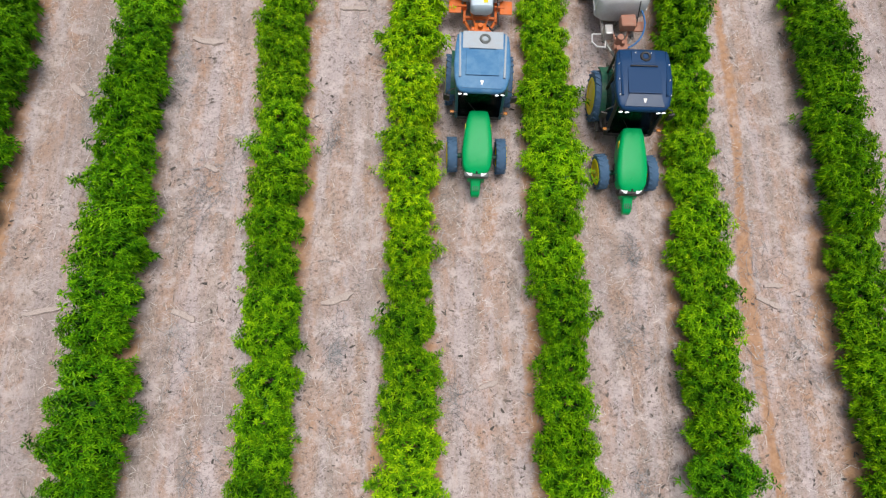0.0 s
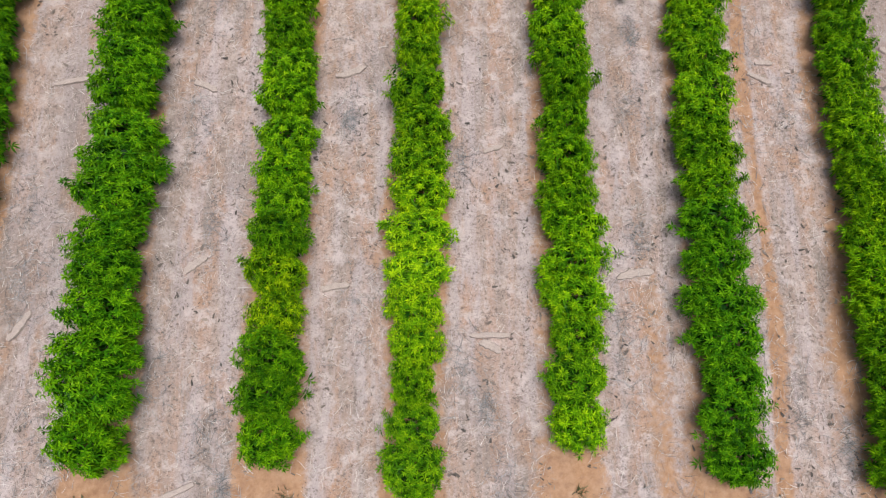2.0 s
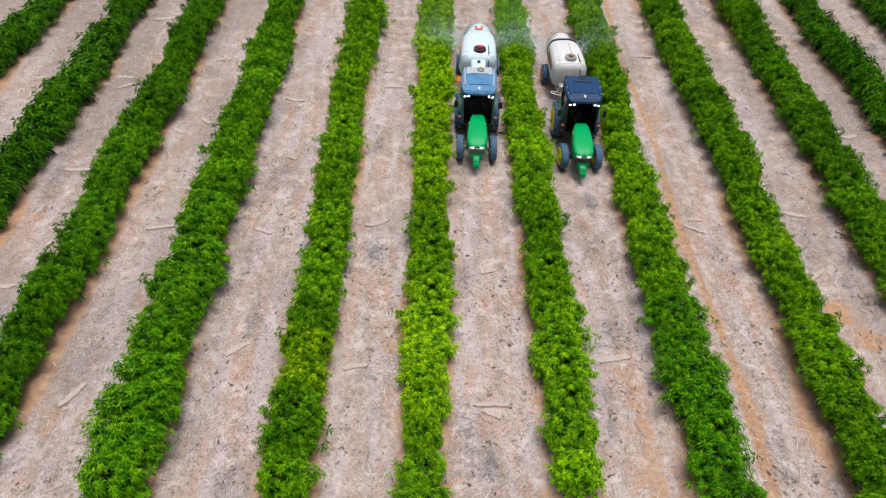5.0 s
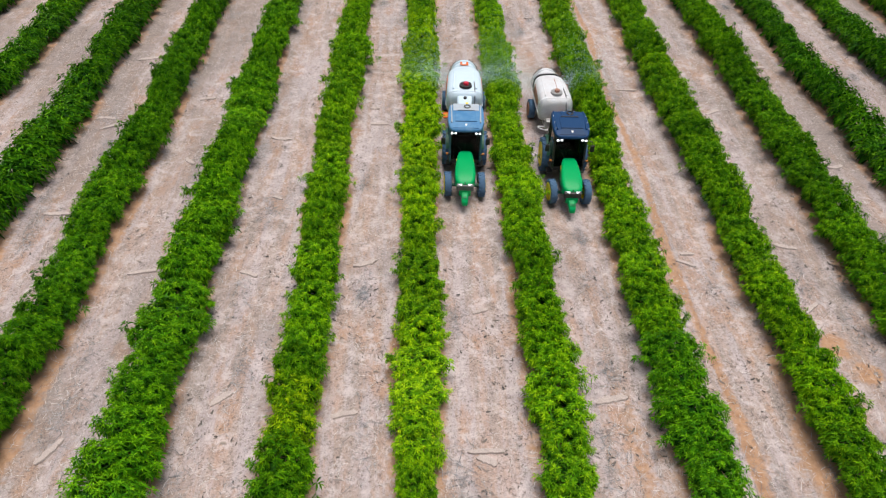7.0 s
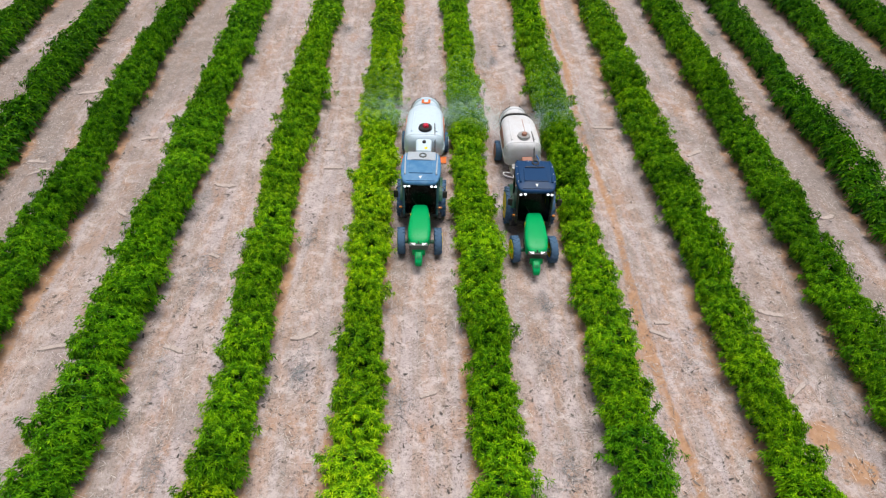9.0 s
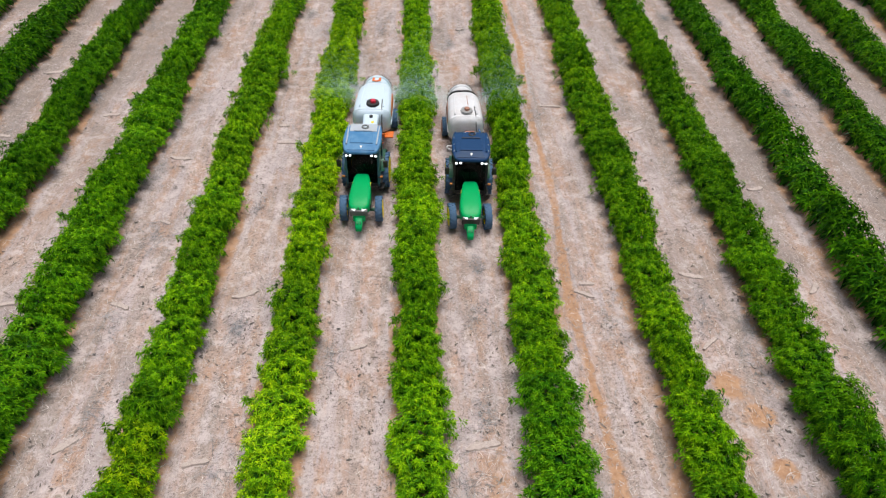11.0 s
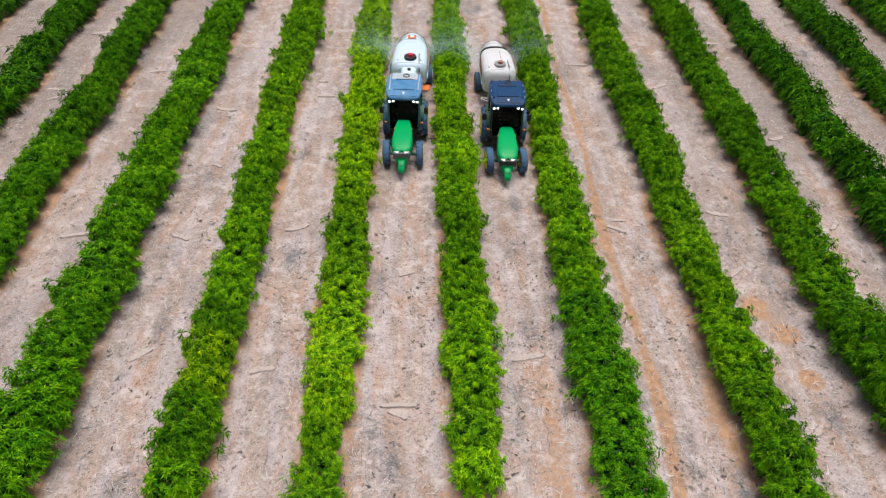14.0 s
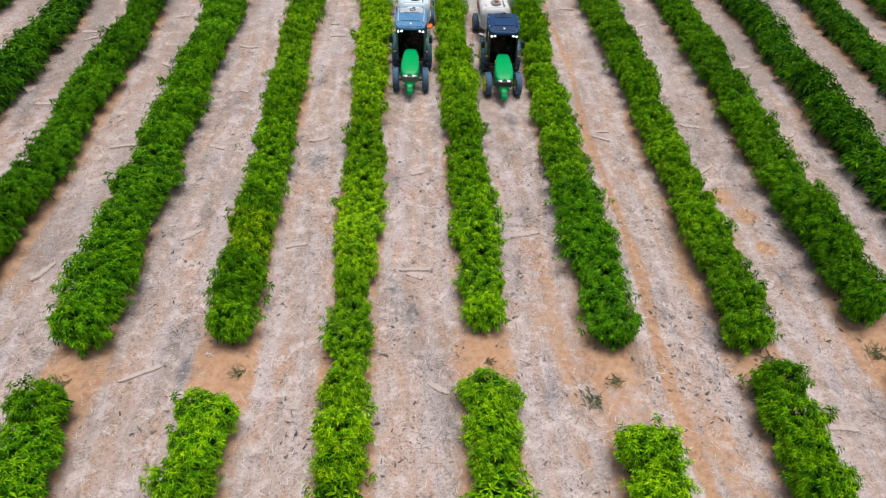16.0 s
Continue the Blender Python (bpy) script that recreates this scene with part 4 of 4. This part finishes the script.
def scatter(name, label, material, rng, x, y, length, width, rise=0.02):
    """Flat bent stalks lying on the ground."""
    gap = np.min([abs(x - r) for r in ROW_X], axis=0)
    keep = gap > 0.45
    x, y, length, width = x[keep], y[keep], length[keep], width[keep]
    n = len(x)
    a = rng.uniform(0, math.pi, n)
    d = np.stack([np.cos(a), np.sin(a), np.zeros(n)], -1)
    s = np.stack([-np.sin(a), np.cos(a), np.zeros(n)], -1)
    c = np.stack([x, y, ground_height(x, y) + 0.018 + rise * rng.random(n)], -1)
    L, W = length[:, None] / 2, width[:, None] / 2
    tilt = np.array([0, 0, 1.0]) * (rng.normal(0, 0.25, n) * 0.06)[:, None]
    bend = s * (rng.normal(0, 0.05, n) * length)[:, None]
    v = np.stack([c - d * L - s * W - tilt, c - d * L + s * W - tilt, c + bend + s * W, c + bend - s * W, c + d * L - s * W * 0.5 + tilt, c + d * L + s * W * 0.5 + tilt], 1).reshape(-1, 3)
    q = np.arange(n)[:, None] * 6
    f = np.concatenate([q + [0, 3, 2, 1], q + [3, 4, 5, 2]], 1).reshape(-1, 4)
    tagged(new(name, raw(name, v, f, material)), label, "litter", kind="stuff")


def build_litter():
    rng = np.random.default_rng(7)
    n = 90000
    x, y = rng.uniform(-24, 27, n), rng.uniform(-19, 22, n)
    k = soft_noise(x, y, 1.3, 51) > rng.random(n) * 0.95
    x, y = x[k], y[k]
    m = len(x)
    scatter("dry_straw", "pale dry grass stalks scattered over the soil", STRAW, rng, x, y, rng.uniform(0.06, 0.34, m), rng.uniform(0.006, 0.014, m))
    heaps = rng.uniform((-20, -18), (23, 20), (190, 2))
    cx, cy = np.repeat(heaps, 110, 0).T
    m = len(cx)
    size = np.repeat(rng.uniform(0.12, 0.5, 190), 110)
    scatter("grey_straw", "grey weathered straw lying in loose heaps", GREY_STRAW, rng, cx + rng.normal(size=m) * size, cy + rng.normal(size=m) * size * 2.2, rng.uniform(0.1, 0.5, m), rng.uniform(0.005, 0.011, m), 0.05)
    m = 110000
    x, y = rng.uniform(-24, 27, m), rng.uniform(-19, 22, m)
    k = soft_noise(x, y, 0.42, 52) * soft_noise(x, y, 1.9, 53) * soft_noise(x, y, 6.0, 54) ** 0.5 > 0.13 + 0.30 * rng.random(m)
    x, y = x[k], y[k]
    size = 0.025 + 0.15 * rng.random(len(x)) ** 5
    scatter("bark_chips", "small dark bark chips and dead leaves", CHIP, rng, x, y, size, size * rng.uniform(0.22, 0.5, len(x)))


build_litter()


def scrap_mesh(seed):
    """A split, ragged-ended board."""
    rnd = random.Random(seed)
    bm = N()
    n = 9
    rings = []
    for i in range(n):
        u = i / (n - 1) - 0.5
        w = 0.5 * (1 - rnd.uniform(0.3, 0.85) * abs(2 * u) ** 3) * rnd.uniform(0.7, 1.1)
        off = 0.16 * math.sin(u * 3 + seed) + rnd.uniform(-0.06, 0.06)
        h = rnd.uniform(0.7, 1.1)
        rings.append([(u, off - w, 0), (u, off + w, 0), (u, off + w * 0.8, h), (u, off - w * 0.75, h * rnd.uniform(0.8, 1.1))])
    loft(bm, rings)
    bmesh.ops.recalc_face_normals(bm, faces=bm.faces)
    me = bpy.data.meshes.new("wood_scrap")
    bm.to_mesh(me)
    bm.free()
    me.materials.append(WOOD)
    return me


SCRAPS = (  # x, y, turn, length
    (1.02, -10.8, -3, 1.15), (-3.2, -9.5, 8, 0.8), (5.1, -9.1, 12, 1.1), (9.2, -3.1, -20, 0.8), (-15.6, -0.1, 3, 1.1), (-7.4, 5.2, -10, 1.0), (-2.9, 6.4, -5, 0.9),
    (-11.6, 8.7, 5, 0.8), (-15.7, 12.7, 12, 1.2), (-15.6, 6.2, 35, 1.0), (-11.7, -10.6, 60, 1.0), (5.6, 18.0, 20, 0.5), (-7.2, -14.9, 22, 1.3), (13.2, -17.3, -10, 0.9),
    (-7.1, -8.9, 40, 0.8), (9.4, -2.6, 10, 0.6), (1.7, -15.6, -30, 0.8), (-3.0, -3.0, 18, 1.0), (-11.2, -3.4, 8, 1.1), (-16.0, 6.9, -8, 0.9), (-3.2, 7.8, 2, 0.5),
    (-6.9, 0.9, -12, 0.5), (13.4, -2.2, -15, 0.9), (17.8, 3.0, 10, 0.8), (9.8, 9.6, -6, 1.1), (13.6, 7.4, 25, 0.9), (17.5, 12.0, -8, 1.0), (1.2, -5.4, 28, 0.6))


def build_scraps():
    shapes = [scrap_mesh(s) for s in range(6)]
    rnd = random.Random(61)
    more = [(ROW_X[rnd.randrange(4, 13)] + 2.1 + rnd.uniform(-0.5, 0.5), rnd.uniform(-20, 18), rnd.uniform(-40, 60), rnd.uniform(0.4, 0.9)) for _ in range(14)]
    more = [m for m in more if not (-0.8 < m[0] < 7.2 and -0.5 < m[1] < 10.5) and not 8.5 < m[0] < 10.2]
    for k, (x, y, a, length) in enumerate([*SCRAPS, *more]):
        ob = new("wood_scrap", shapes[k % 6])
        ob.matrix_world = pose(x, y, float(ground_height(x, y)) - 0.005, 0, 0, a) @ Matrix.Diagonal((length * 0.95, 0.18 + 0.06 * (k % 3), 0.075, 1))
        tagged(ob, "weathered pale split board lying on the soil", "wood", "boards left between the rows")


build_scraps()


def build_weeds():
    """Thin grey-green tufts of grass where the rows break."""
    rng = np.random.default_rng(88)
    n = 45
    a, lean = rng.uniform(0, 6.3, n), rng.uniform(0.3, 1.2, n)
    base = np.stack([0.12 * rng.normal(size=n), 0.12 * rng.normal(size=n), np.zeros(n)], -1)
    way = unit(np.stack([np.cos(a) * lean, np.sin(a) * lean, np.ones(n)], -1))
    v, f = blades(rng, base, way, np.tile([0.3, 0.2, 1.0], (n, 1)), np.full(n, 0.34), 0.022)
    me = raw("weed_tuft", v, f, paint("grey_green_grass", (0.42, 0.46, 0.28), 0.7, dust=0.5))
    for x, y, size in ((-9.4, HEAD_Y - 0.3, 1.1), (-4.3, HEAD_Y, 0.9), (6.2, HEAD_Y - 1.2, 1.3), (7.0, HEAD_Y - 0.6, 0.9), (3.3, HEAD_Y + 0.2, 0.7), (11.9, HEAD_Y, 1.2), (15.4, HEAD_Y + 0.2, 1.2), (15.9, HEAD_Y - 0.5, 1.0), (-13.2, 6.6, 1.0)):
        ob = new("weed_tuft", me)
        ob.matrix_world = pose(x, y, float(ground_height(x, y)) - 0.01, 0, 0, 70 * x) @ Matrix.Scale(size, 4)
        tagged(ob, "thin grey-green tuft of weeds on bare soil", "weeds", "weeds at the row ends")


build_weeds()
